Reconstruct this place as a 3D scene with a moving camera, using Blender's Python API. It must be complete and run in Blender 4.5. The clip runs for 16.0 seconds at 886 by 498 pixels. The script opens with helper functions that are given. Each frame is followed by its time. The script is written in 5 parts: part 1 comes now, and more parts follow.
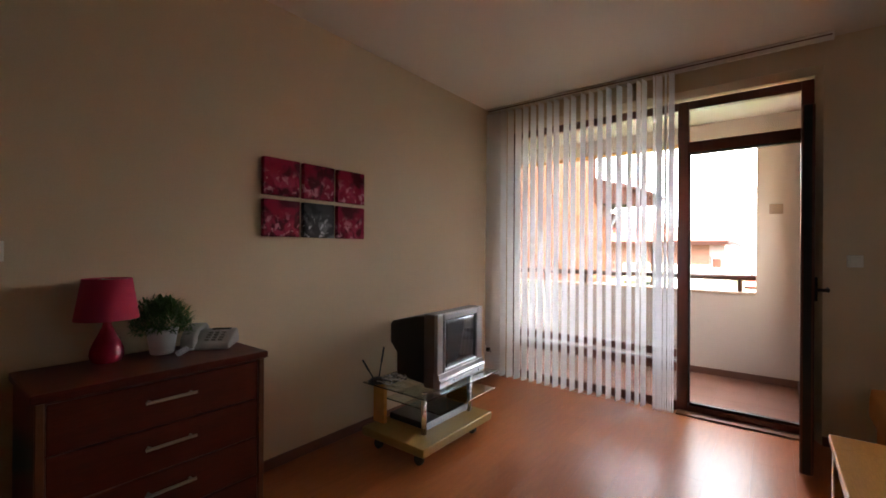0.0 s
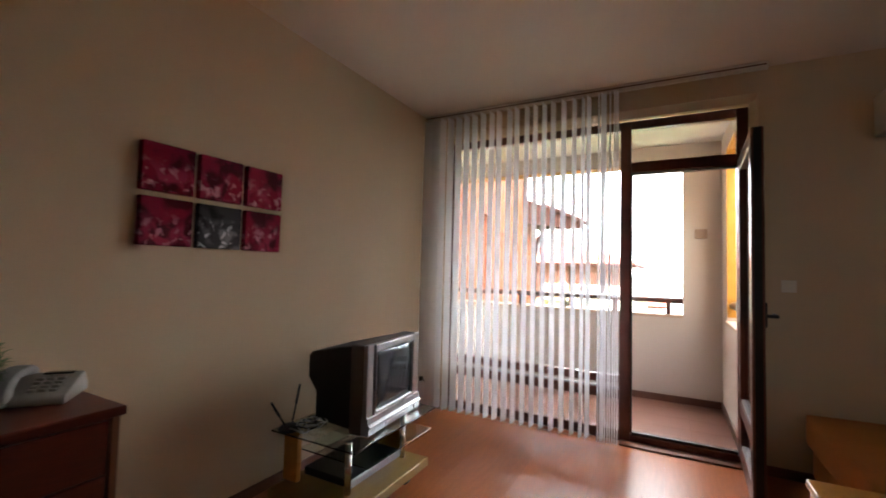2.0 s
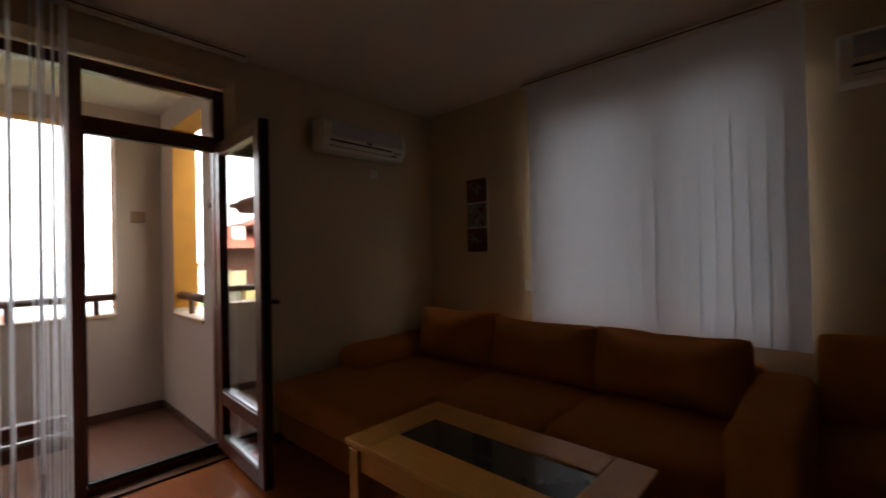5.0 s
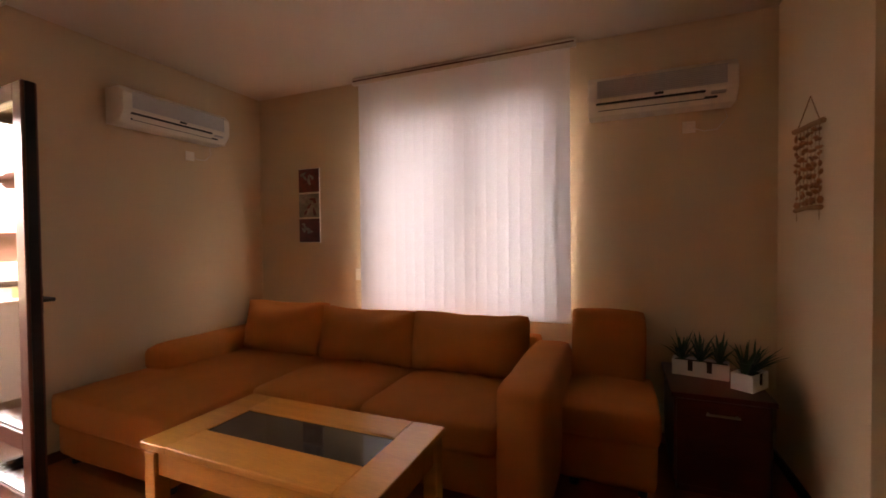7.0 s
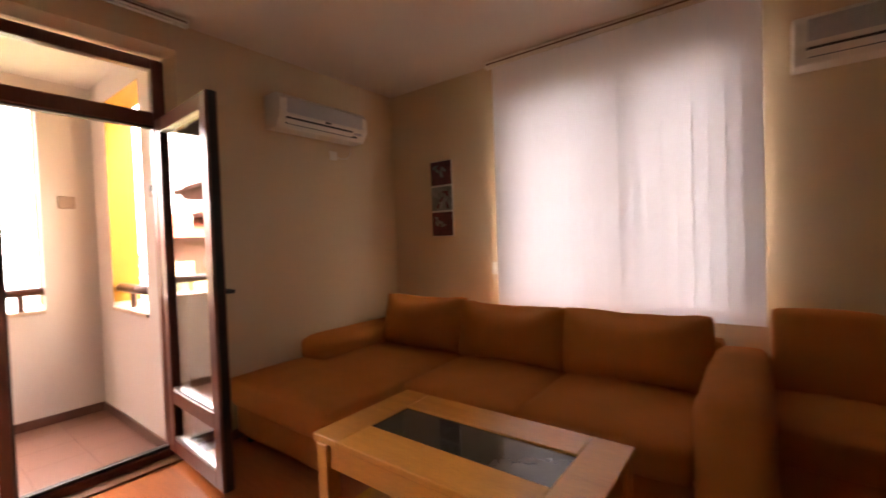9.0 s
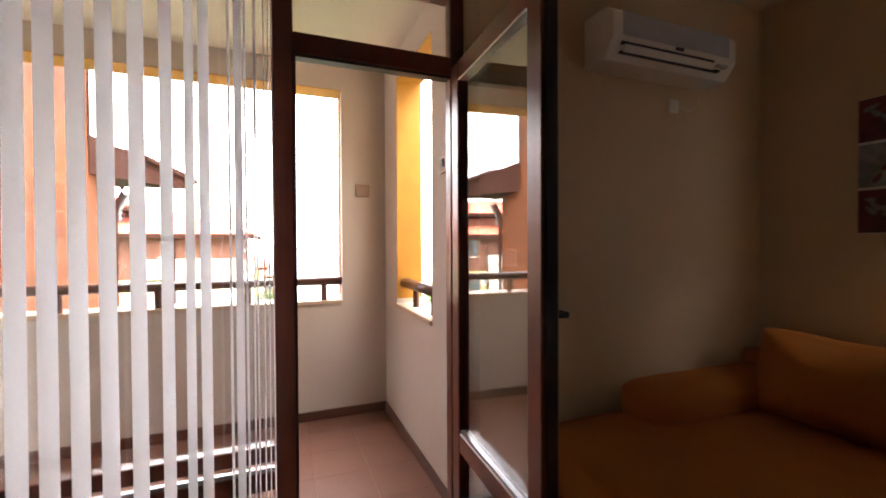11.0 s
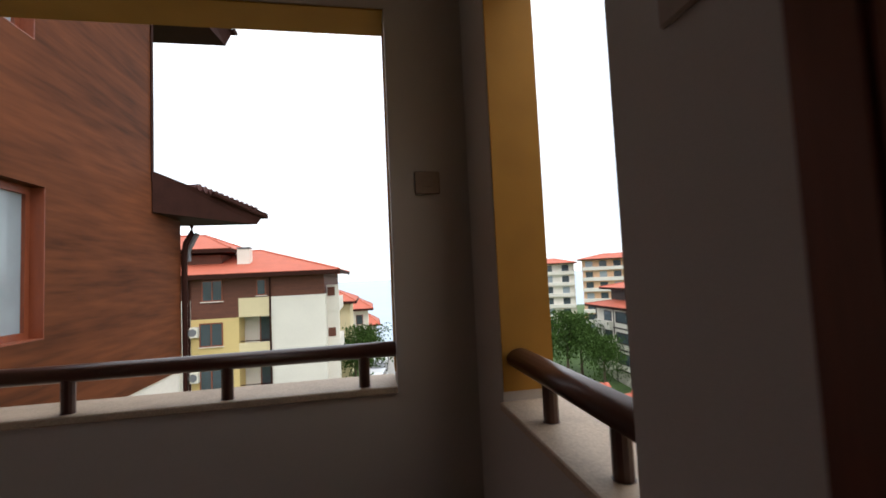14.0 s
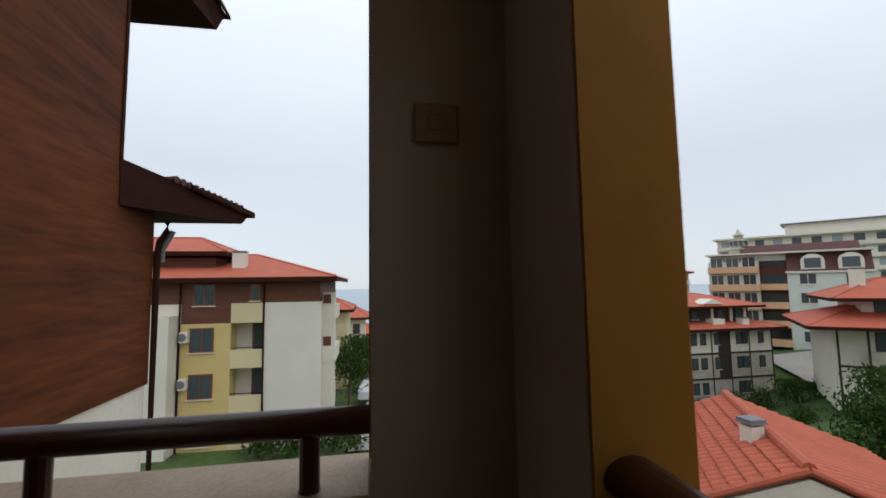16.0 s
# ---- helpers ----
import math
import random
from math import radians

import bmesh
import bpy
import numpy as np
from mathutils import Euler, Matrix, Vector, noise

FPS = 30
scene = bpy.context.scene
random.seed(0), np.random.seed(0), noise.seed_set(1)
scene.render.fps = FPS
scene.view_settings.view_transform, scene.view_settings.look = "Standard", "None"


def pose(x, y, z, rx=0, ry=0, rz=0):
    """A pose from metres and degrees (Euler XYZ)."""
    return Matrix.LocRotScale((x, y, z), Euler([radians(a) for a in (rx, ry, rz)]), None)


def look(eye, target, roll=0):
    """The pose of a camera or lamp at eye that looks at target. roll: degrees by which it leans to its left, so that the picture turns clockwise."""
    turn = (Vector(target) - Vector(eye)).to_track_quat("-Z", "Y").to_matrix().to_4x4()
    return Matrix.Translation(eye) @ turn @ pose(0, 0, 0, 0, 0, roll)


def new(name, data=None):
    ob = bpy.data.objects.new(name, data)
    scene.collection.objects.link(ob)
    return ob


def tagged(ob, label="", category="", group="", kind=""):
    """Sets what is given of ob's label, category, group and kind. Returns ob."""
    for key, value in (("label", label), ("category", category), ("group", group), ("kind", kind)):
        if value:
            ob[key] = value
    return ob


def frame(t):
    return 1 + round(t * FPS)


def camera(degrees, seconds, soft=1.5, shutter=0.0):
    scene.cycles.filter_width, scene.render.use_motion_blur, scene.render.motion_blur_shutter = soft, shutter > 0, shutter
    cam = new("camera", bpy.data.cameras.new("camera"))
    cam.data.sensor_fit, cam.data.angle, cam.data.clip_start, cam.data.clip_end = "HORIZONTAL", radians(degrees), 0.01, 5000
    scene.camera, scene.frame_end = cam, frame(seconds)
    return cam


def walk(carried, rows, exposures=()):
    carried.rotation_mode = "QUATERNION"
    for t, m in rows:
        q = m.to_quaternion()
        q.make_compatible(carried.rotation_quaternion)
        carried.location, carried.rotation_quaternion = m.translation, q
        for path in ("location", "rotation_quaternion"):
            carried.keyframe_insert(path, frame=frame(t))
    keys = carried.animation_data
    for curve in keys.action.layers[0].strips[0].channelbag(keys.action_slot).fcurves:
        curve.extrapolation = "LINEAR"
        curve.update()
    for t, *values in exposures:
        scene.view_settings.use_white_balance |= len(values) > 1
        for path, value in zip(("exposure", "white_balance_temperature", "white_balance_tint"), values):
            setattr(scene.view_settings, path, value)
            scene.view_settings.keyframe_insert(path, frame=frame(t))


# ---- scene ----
cam = camera(92.8, 16.0, soft=1.7, shutter=0.4)
PATH = [
    (0, (0.103, 0.181, 1.232), (-1.124, 1.761, 1.235), 0.4),
    (0.5, (0.119, 0.154, 1.237), (-1.084, 1.752, 1.212), 0.2),
    (1, (0.08, 0.198, 1.216), (-1.021, 1.868, 1.189), 0.5),
    (1.5, (-0.023, 0.319, 1.229), (-1.08, 2.012, 1.35), 0.3),
    (2, (-0.162, 0.455, 1.231), (-1.097, 2.22, 1.325), 1.5),
    (2.5, (-0.313, 0.552, 1.257), (-0.935, 2.453, 1.289), -1.5),
    (3, (-0.478, 0.688, 1.239), (-0.894, 2.643, 1.283), -0.8),
    (3.5, (-0.595, 0.847, 1.24), (-0.761, 2.838, 1.327), -0.6),
    (4, (-0.611, 0.918, 1.269), (-0.379, 2.904, 1.318), 0.1),
    (4.5, (-0.687, 0.975, 1.272), (0.315, 2.707, 1.297), -2.0),
    (5, (-0.746, 0.928, 1.281), (0.721, 2.287, 1.3), -1.2),
    (5.2, (-0.756, 0.902, 1.272), (0.785, 2.176, 1.274), -0.9),
    (7.3, (-0.775, 0.702, 1.293), (1.079, 1.452, 1.255), -0.8),
    (7.5, (-0.773, 0.704, 1.294), (1.083, 1.448, 1.257), -0.9),
    (8, (-0.772, 0.711, 1.294), (1.078, 1.47, 1.247), -0.8),
    (8.5, (-0.753, 0.834, 1.278), (0.987, 1.817, 1.202), 0.7),
    (9, (-0.716, 1.024, 1.262), (0.875, 2.235, 1.213), -2.0),
    (9.5, (-0.653, 1.268, 1.246), (0.634, 2.796, 1.152), -0.4),
    (10, (-0.552, 1.504, 1.223), (0.42, 3.252, 1.168), 0.3),
    (10.2, (-0.546, 1.648, 1.244), (0.373, 3.423, 1.173), 0.6),
    (12.3, (-0.222, 2.78, 1.243), (0.293, 4.711, 1.316), -2.3),
    (12.5, (-0.206, 2.88, 1.249), (0.327, 4.807, 1.314), -2.4),
    (13, (-0.159, 3.162, 1.259), (0.175, 5.13, 1.386), -1.7),
    (13.5, (-0.12, 3.414, 1.258), (0.199, 5.385, 1.367), -1.1),
    (14, (-0.107, 3.643, 1.264), (0.242, 5.609, 1.383), -2.7),
    (14.5, (-0.071, 3.889, 1.259), (0.166, 5.872, 1.37), -1.1),
    (15, (-0.04, 4.033, 1.262), (-0.008, 6.031, 1.346), 0.1),
    (15.5, (-0.003, 4.234, 1.258), (0.292, 6.206, 1.413), 0.5),
    (16, (-0.013, 4.411, 1.268), (0.335, 6.374, 1.438), -0.9),
]
SKY = 2.3
EXPOSURES = [(0, 3.05, 6150, 8), (3.5, 2.75, 6150, 8), (4.2, 1.85, 6300, 9), (5, 1.3, 6500, 10), (5.3, 1.35, 6500, 10), (7.3, 3.85, 8000, 27), (8.2, 3.95, 8000, 27), (9, 3.75, 7700, 25), (9.5, 3.55, 7400, 21), (10, 3.3, 7000, 17),
             (12.3, 1.2, 6600, 13), (13.2, 0.0, 6250, 10), (14, -0.75, 6150, 9), (15, -1.5, 6100, 8), (16, -1.7, 6050, 8)]
walk(cam, [(t, look(eye, target, roll)) for t, eye, target, roll in PATH], EXPOSURES)

# ---- world, sun and window light ----
world = bpy.data.worlds.new("overcast_sky")
scene.world = world
world.use_nodes = True
wn, wl = world.node_tree.nodes, world.node_tree.links
sky = wn.new("ShaderNodeTexSky")
sky.sky_type = "NISHITA"
sky.sun_disc = False
sky.sun_elevation, sky.sun_rotation = radians(48), radians(150)
cloud = wn.new("ShaderNodeTexNoise")
cloud.inputs["Scale"].default_value, cloud.inputs["Detail"].default_value = 2.2, 5
ramp = wn.new("ShaderNodeValToRGB")
ramp.color_ramp.elements[0].position, ramp.color_ramp.elements[0].color = 0.3, (0.95, 0.955, 0.965, 1)
ramp.color_ramp.elements[1].position, ramp.color_ramp.elements[1].color = 0.62, (1.0, 1.0, 1.0, 1)
coord = wn.new("ShaderNodeTexCoord")
stretch = wn.new("ShaderNodeMapping")
stretch.inputs["Scale"].default_value = (1, 1, 3.0)
wl.new(coord.outputs["Generated"], stretch.inputs["Vector"])
wl.new(stretch.outputs[0], cloud.inputs["Vector"])
wl.new(cloud.outputs["Fac"], ramp.inputs["Fac"])
wl.new(sky.outputs[0], wn["Background"].inputs["Color"])
wn["Background"].inputs["Strength"].default_value = 0.06
deck = wn.new("ShaderNodeBackground")
height, lift = wn.new("ShaderNodeSeparateXYZ"), wn.new("ShaderNodeMapRange")
wl.new(coord.outputs["Generated"], height.inputs[0])
wl.new(height.outputs["Z"], lift.inputs["Value"])
lift.inputs["From Min"].default_value, lift.inputs["From Max"].default_value = 0.25, 1.0
lift.inputs["To Min"].default_value, lift.inputs["To Max"].default_value = SKY, 1.9 * SKY
wl.new(lift.outputs[0], deck.inputs["Strength"])
wl.new(ramp.outputs[0], deck.inputs["Color"])
both = wn.new("ShaderNodeAddShader")
wl.new(wn["Background"].outputs[0], both.inputs[0])
wl.new(deck.outputs[0], both.inputs[1])
wl.new(both.outputs[0], wn["World Output"].inputs["Surface"])
sun = new("sun", bpy.data.lights.new("sun", "SUN"))
sun.data.energy, sun.data.angle, sun.data.color = 0.9, radians(25), (1.0, 0.96, 0.9)
sun.matrix_world = look((40, -60, 80), (0, 10, 0))


# ---- materials ----
def mat(name, color, rough=0.6, metal=0.0, vary=0.12, scale=3.0, fine=60.0, bump=0.15, grain=None, random_tone=0.0, island=False, spec=0.5):
    """A surface with variation at two scales; grain: stretch of the pattern along x, y, z."""
    m = bpy.data.materials.new(name)
    m.use_nodes = True
    n, l = m.node_tree.nodes, m.node_tree.links
    b = n["Principled BSDF"]
    b.inputs["Roughness"].default_value, b.inputs["Metallic"].default_value = rough, metal
    b.inputs["Specular IOR Level"].default_value = spec
    tc = n.new("ShaderNodeTexCoord")
    mp = n.new("ShaderNodeMapping")
    mp.inputs["Scale"].default_value = grain or (1, 1, 1)
    l.new(tc.outputs["Object"], mp.inputs["Vector"])
    big, small = n.new("ShaderNodeTexNoise"), n.new("ShaderNodeTexNoise")
    big.inputs["Scale"].default_value, big.inputs["Detail"].default_value = scale, 4
    small.inputs["Scale"].default_value, small.inputs["Detail"].default_value = fine, 3
    l.new(mp.outputs[0], big.inputs["Vector"])
    l.new(mp.outputs[0], small.inputs["Vector"])
    add = n.new("ShaderNodeMath")
    add.operation = "ADD"
    l.new(big.outputs["Fac"], add.inputs[0])
    l.new(small.outputs["Fac"], add.inputs[1])
    last = add.outputs[0]
    if random_tone:
        src = n.new("ShaderNodeNewGeometry" if island else "ShaderNodeObjectInfo")
        out = src.outputs["Random Per Island" if island else "Random"]
        ma = n.new("ShaderNodeMath")
        ma.operation = "MULTIPLY_ADD"
        ma.inputs[1].default_value = random_tone
        l.new(out, ma.inputs[0])
        l.new(last, ma.inputs[2])
        last = ma.outputs[0]
    mr = n.new("ShaderNodeMapRange")
    mr.inputs["From Min"].default_value, mr.inputs["From Max"].default_value = 0.55, 1.45 + random_tone
    l.new(last, mr.inputs["Value"])
    mx = n.new("ShaderNodeMix")
    mx.data_type = "RGBA"
    mx.inputs[6].default_value = (*[max(0.0, c * (1 - vary)) for c in color], 1)
    mx.inputs[7].default_value = (*[min(1.0, c * (1 + vary)) for c in color], 1)
    l.new(mr.outputs[0], mx.inputs[0])
    l.new(mx.outputs[2], b.inputs["Base Color"])
    if bump:
        bp = n.new("ShaderNodeBump")
        bp.inputs["Strength"].default_value, bp.inputs["Distance"].default_value = bump, 0.004
        l.new(small.outputs["Fac"], bp.inputs["Height"])
        l.new(bp.outputs[0], b.inputs["Normal"])
    return m


def glass_mat(name, tint=(1, 1, 1), rough=0.0):
    m = bpy.data.materials.new(name)
    m.use_nodes = True
    b = m.node_tree.nodes["Principled BSDF"]
    b.inputs["Base Color"].default_value = (*tint, 1)
    b.inputs["Transmission Weight"].default_value = 1
    b.inputs["Roughness"].default_value = rough
    b.inputs["IOR"].default_value = 1.5
    return m


def fabric_blind(name, through_light, tint=(0.92, 0.89, 0.92)):
    """Thin woven slat cloth: part of the light goes through it."""
    m = mat(name, (0.87, 0.85, 0.87), 0.8, vary=0.04, scale=6, fine=400, bump=0.1, random_tone=0.2)
    n, l = m.node_tree.nodes, m.node_tree.links
    tr, mixer = n.new("ShaderNodeBsdfTranslucent"), n.new("ShaderNodeMixShader")
    tr.inputs["Color"].default_value = (*tint, 1)
    mixer.inputs[0].default_value = through_light
    l.new(n["Principled BSDF"].outputs[0], mixer.inputs[1])
    l.new(tr.outputs[0], mixer.inputs[2])
    l.new(mixer.outputs[0], n["Material Output"].inputs["Surface"])
    return m


PAINT = mat("cream_wall_paint", (0.615, 0.467, 0.298), 0.75, vary=0.05, scale=1.3, fine=140, bump=0.12)
CEIL = mat("ceiling_paint", (0.66, 0.555, 0.445), 0.8, vary=0.03, scale=1.0, fine=120, bump=0.08)
LAMINATE = mat("laminate", (0.41, 0.128, 0.040), 0.29, vary=0.24, scale=7, fine=45, bump=0.03, grain=(6, 0.7, 1), random_tone=0.3, spec=0.18)
SUBFLOOR = mat("floor_joint", (0.40, 0.16, 0.065), 0.4)
SKIRT = mat("brown_skirting", (0.16, 0.065, 0.035), 0.4, vary=0.2, grain=(1, 1, 8))
FRAME = mat("brown_window_profile", (0.115, 0.032, 0.018), 0.3, vary=0.3, scale=4, fine=30, bump=0.06, grain=(10, 10, 0.6))
GASKET = mat("black_rubber", (0.015, 0.013, 0.012), 0.6)
CHROME = mat("polished_metal", (0.75, 0.74, 0.72), 0.18, 1.0, vary=0.04, bump=0)
BRASS = mat("satin_nickel", (0.40, 0.345, 0.26), 0.28, 1.0, vary=0.05, bump=0)
GLASS = glass_mat("window_glass", (0.97, 0.98, 0.98))
TABLE_GLASS = glass_mat("greenish_glass", (0.80, 0.90, 0.86))
SMOKED = mat("smoked_glass", (0.045, 0.038, 0.030), 0.06, vary=0.1, bump=0)
BLIND = fabric_blind("blind_fabric", 0.84, (0.97, 0.96, 0.97))
BLIND_DENSE = fabric_blind("dense_blind_fabric", 0.038, (0.86, 0.86, 0.93))
PLASTIC = mat("white_plastic", (0.76, 0.70, 0.60), 0.4, vary=0.04, bump=0.03)
GREY_PLASTIC = mat("grey_grille_plastic", (0.45, 0.43, 0.42), 0.5, vary=0.08, bump=0.05)
BLACK = mat("black_plastic", (0.012, 0.012, 0.013), 0.45, vary=0.2, bump=0.1)
SILVER = mat("silver_plastic", (0.42, 0.42, 0.44), 0.3, 0.6, vary=0.06, bump=0.03)
PHONE = mat("grey_phone_plastic", (0.33, 0.305, 0.275), 0.5, vary=0.12, scale=9, bump=0.05)
# Silver plastic darkened to brown-grey, with the side's shade in the colour.
SILVER_SHADED = mat("shaded_silver_plastic", (0.13, 0.115, 0.11), 0.45, vary=0.08, bump=0.06)
SCREEN = mat("dark_screen_glass", (0.03, 0.032, 0.034), 0.08, vary=0.1, bump=0)
CHERRY = mat("dark_cherry_veneer", (0.082, 0.014, 0.005), 0.32, spec=0.3, vary=0.3, scale=3, fine=35, bump=0.04, grain=(5, 0.7, 5))
CHERRY_EDGE = mat("light_cherry_edge", (0.13, 0.046, 0.016), 0.35, vary=0.2, grain=(3, 3, 0.5))
BEECH = mat("beech_veneer", (0.60, 0.265, 0.055), 0.25, vary=0.16, scale=4, fine=40, bump=0.03, grain=(6, 0.6, 6))
MAPLE = mat("yellow_maple_veneer", (0.37, 0.225, 0.06), 0.35, vary=0.14, scale=4, fine=40, bump=0.03, grain=(6, 0.8, 6))
# Near-black brown that paints the shadow between table top and legs.
GAP_SHADE = mat("table_gap_shade", (0.05, 0.022, 0.01), 0.6, vary=0.2)
SOFA = mat("tan_upholstery", (0.50, 0.178, 0.037), 0.92, vary=0.16, scale=5, fine=420, bump=0.6, spec=0.2)
PIPING = mat("ochre_piping", (0.48, 0.25, 0.07), 0.85, vary=0.1, fine=300)
RED = mat("raspberry_shade_cloth", (0.52, 0.022, 0.075), 0.75, vary=0.1, fine=300, bump=0.3)
RED_GLAZE = mat("raspberry_glaze", (0.48, 0.018, 0.06), 0.12, vary=0.08, bump=0)
LEAF = mat("plant_leaf", (0.06, 0.14, 0.03), 0.5, vary=0.45, scale=20, random_tone=0.7, island=True)
AGAVE = mat("agave_leaf", (0.035, 0.085, 0.04), 0.45, vary=0.4, scale=15, random_tone=0.6, island=True)
POT = mat("white_ceramic", (0.72, 0.70, 0.68), 0.3, vary=0.04, bump=0)
SOIL_AND_GAP = mat("dark_soil_and_gap", (0.04, 0.025, 0.015), 0.9, vary=0.4, fine=200)


def flower_paint(name, ground, shade, petal, pale):
    """Loose brush marks: dark patches above, ruffled pale petals towards the foot of the picture."""
    m = mat(name, ground, 0.85, vary=0.3, scale=9, fine=300, spec=0.2)
    n, l = m.node_tree.nodes, m.node_tree.links
    tc, info, mv = n.new("ShaderNodeTexCoord"), n.new("ShaderNodeObjectInfo"), n.new("ShaderNodeVectorMath")
    mv.operation = "MULTIPLY_ADD"
    l.new(info.outputs["Random"], mv.inputs[0])
    mv.inputs[1].default_value = (7, 13, 9)
    l.new(tc.outputs["Object"], mv.inputs[2])
    sep = n.new("ShaderNodeSeparateXYZ")
    l.new(tc.outputs["Object"], sep.inputs[0])
    low = n.new("ShaderNodeMapRange")
    low.inputs["From Min"].default_value, low.inputs["From Max"].default_value = 0.045, -0.03
    l.new(sep.outputs["Z"], low.inputs["Value"])
    colour = None
    for tone, scale, lo, hi, masked in ((shade, 10, 0.48, 0.60, False), (petal, 14, 0.47, 0.60, True), (pale, 26, 0.56, 0.66, True)):
        tex, ramp_, mix = n.new("ShaderNodeTexNoise"), n.new("ShaderNodeMapRange"), n.new("ShaderNodeMix")
        tex.inputs["Scale"].default_value, tex.inputs["Detail"].default_value, tex.inputs["Distortion"].default_value = scale, 1.5, 0.5
        l.new(mv.outputs[0], tex.inputs["Vector"])
        ramp_.inputs["From Min"].default_value, ramp_.inputs["From Max"].default_value = lo, hi
        l.new(tex.outputs["Fac"], ramp_.inputs["Value"])
        fac = ramp_.outputs[0]
        if masked:
            mul = n.new("ShaderNodeMath")
            mul.operation = "MULTIPLY"
            l.new(fac, mul.inputs[0])
            l.new(low.outputs[0], mul.inputs[1])
            fac = mul.outputs[0]
        mix.data_type = "RGBA"
        l.new(fac, mix.inputs["Factor"])
        if colour is None:
            mix.inputs["A"].default_value = (*ground, 1)
        else:
            l.new(colour, mix.inputs["A"])
        mix.inputs["B"].default_value = (*tone, 1)
        colour = mix.outputs["Result"]
    l.new(colour, n["Principled BSDF"].inputs["Base Color"])
    return m


CANVAS_RED = flower_paint("crimson_canvas", (0.25, 0.007, 0.032), (0.07, 0.002, 0.009), (0.36, 0.03, 0.075), (0.60, 0.24, 0.29))
CANVAS_DARK = flower_paint("charcoal_canvas", (0.05, 0.047, 0.05), (0.012, 0.011, 0.012), (0.22, 0.22, 0.225), (0.68, 0.68, 0.70))
PRINT_A = mat("dark_red_print", (0.13, 0.02, 0.022), 0.4, vary=0.8, scale=9, fine=30, random_tone=0.4)
PRINT_B = mat("grey_print", (0.22, 0.21, 0.20), 0.4, vary=0.7, scale=9, fine=30)
PAPER = mat("white_paper", (0.70, 0.66, 0.60), 0.6, vary=0.04)
TWINE = mat("natural_twine", (0.30, 0.15, 0.06), 0.9, vary=0.3)
SHELL = mat("brown_shell_beads", (0.36, 0.15, 0.05), 0.5, vary=0.5, scale=30, random_tone=0.8)
PLASTER = mat("pale_balcony_plaster", (0.47, 0.42, 0.38), 0.85, vary=0.05, scale=1.6, fine=300, bump=0.14)
YELLOW = mat("ochre_yellow_plaster", (0.31, 0.145, 0.0135), 0.85, vary=0.2, scale=5, fine=300, bump=0.15)
TILE = mat("brown_floor_tile", (0.16, 0.075, 0.052), 0.35, vary=0.16, scale=5, fine=60, bump=0.05, random_tone=0.3)
GROUT = mat("brown_grout", (0.14, 0.07, 0.05), 0.5)
BSKIRT = mat("dark_brown_skirting_tile", (0.09, 0.04, 0.028), 0.35, vary=0.16, scale=5, fine=60, bump=0.05)
SILLSTONE = mat("beige_sill_stone", (0.46, 0.35, 0.25), 0.6, vary=0.3, scale=6, fine=120, bump=0.2)
RAIL = mat("brown_painted_rail", (0.055, 0.018, 0.011), 0.32, vary=0.2, scale=5, fine=60, bump=0.08)
BOXCOVER = mat("beige_cover_plate", (0.28, 0.20, 0.15), 0.5, vary=0.12)
VENEER_DARK = mat("oak_window_sill", (0.22, 0.12, 0.06), 0.4, vary=0.2)


# ---- builders ----
def box(x0, y0, z0, x1, y1, z1, bevel=0.0, segments=1):
    bm = bmesh.new()
    bmesh.ops.create_cube(bm, size=1)
    for v in bm.verts:
        v.co = (x0 + (v.co.x + 0.5) * (x1 - x0), y0 + (v.co.y + 0.5) * (y1 - y0), z0 + (v.co.z + 0.5) * (z1 - z0))
    if bevel:
        bmesh.ops.bevel(bm, geom=bm.edges[:] + bm.verts[:], offset=bevel, segments=segments, profile=0.5, affect="EDGES", clamp_overlap=True)
    return bm


def plus(bm, *others):
    """Adds other meshes into bm."""
    for o in others:
        me = bpy.data.meshes.new("joined")
        o.to_mesh(me)
        o.free()
        bm.from_mesh(me)
        bpy.data.meshes.remove(me)
    return bm


def rod(a, b, r0, r1=None, n=12):
    """A tapered round bar from a to b."""
    a, b = Vector(a), Vector(b)
    bm = bmesh.new()
    bmesh.ops.create_cone(bm, cap_ends=True, segments=n, radius1=r0, radius2=r0 if r1 is None else r1, depth=(b - a).length)
    turn = (b - a).to_track_quat("Z", "Y").to_matrix().to_4x4()
    bmesh.ops.transform(bm, matrix=Matrix.Translation((a + b) / 2) @ turn, verts=bm.verts)
    return bm


def lathe(profile, n=32, at=(0, 0, 0)):
    """Turned shape from (radius, height) pairs."""
    bm = bmesh.new()
    rings = [[bm.verts.new((at[0] + r * math.cos(2 * math.pi * k / n), at[1] + r * math.sin(2 * math.pi * k / n), at[2] + z)) for k in range(n)] for r, z in profile]
    for a, b in zip(rings, rings[1:]):
        for k in range(n):
            bm.faces.new((a[k], a[(k + 1) % n], b[(k + 1) % n], b[k]))
    bm.faces.new(rings[-1])
    bm.faces.new(rings[0][::-1])
    return bm


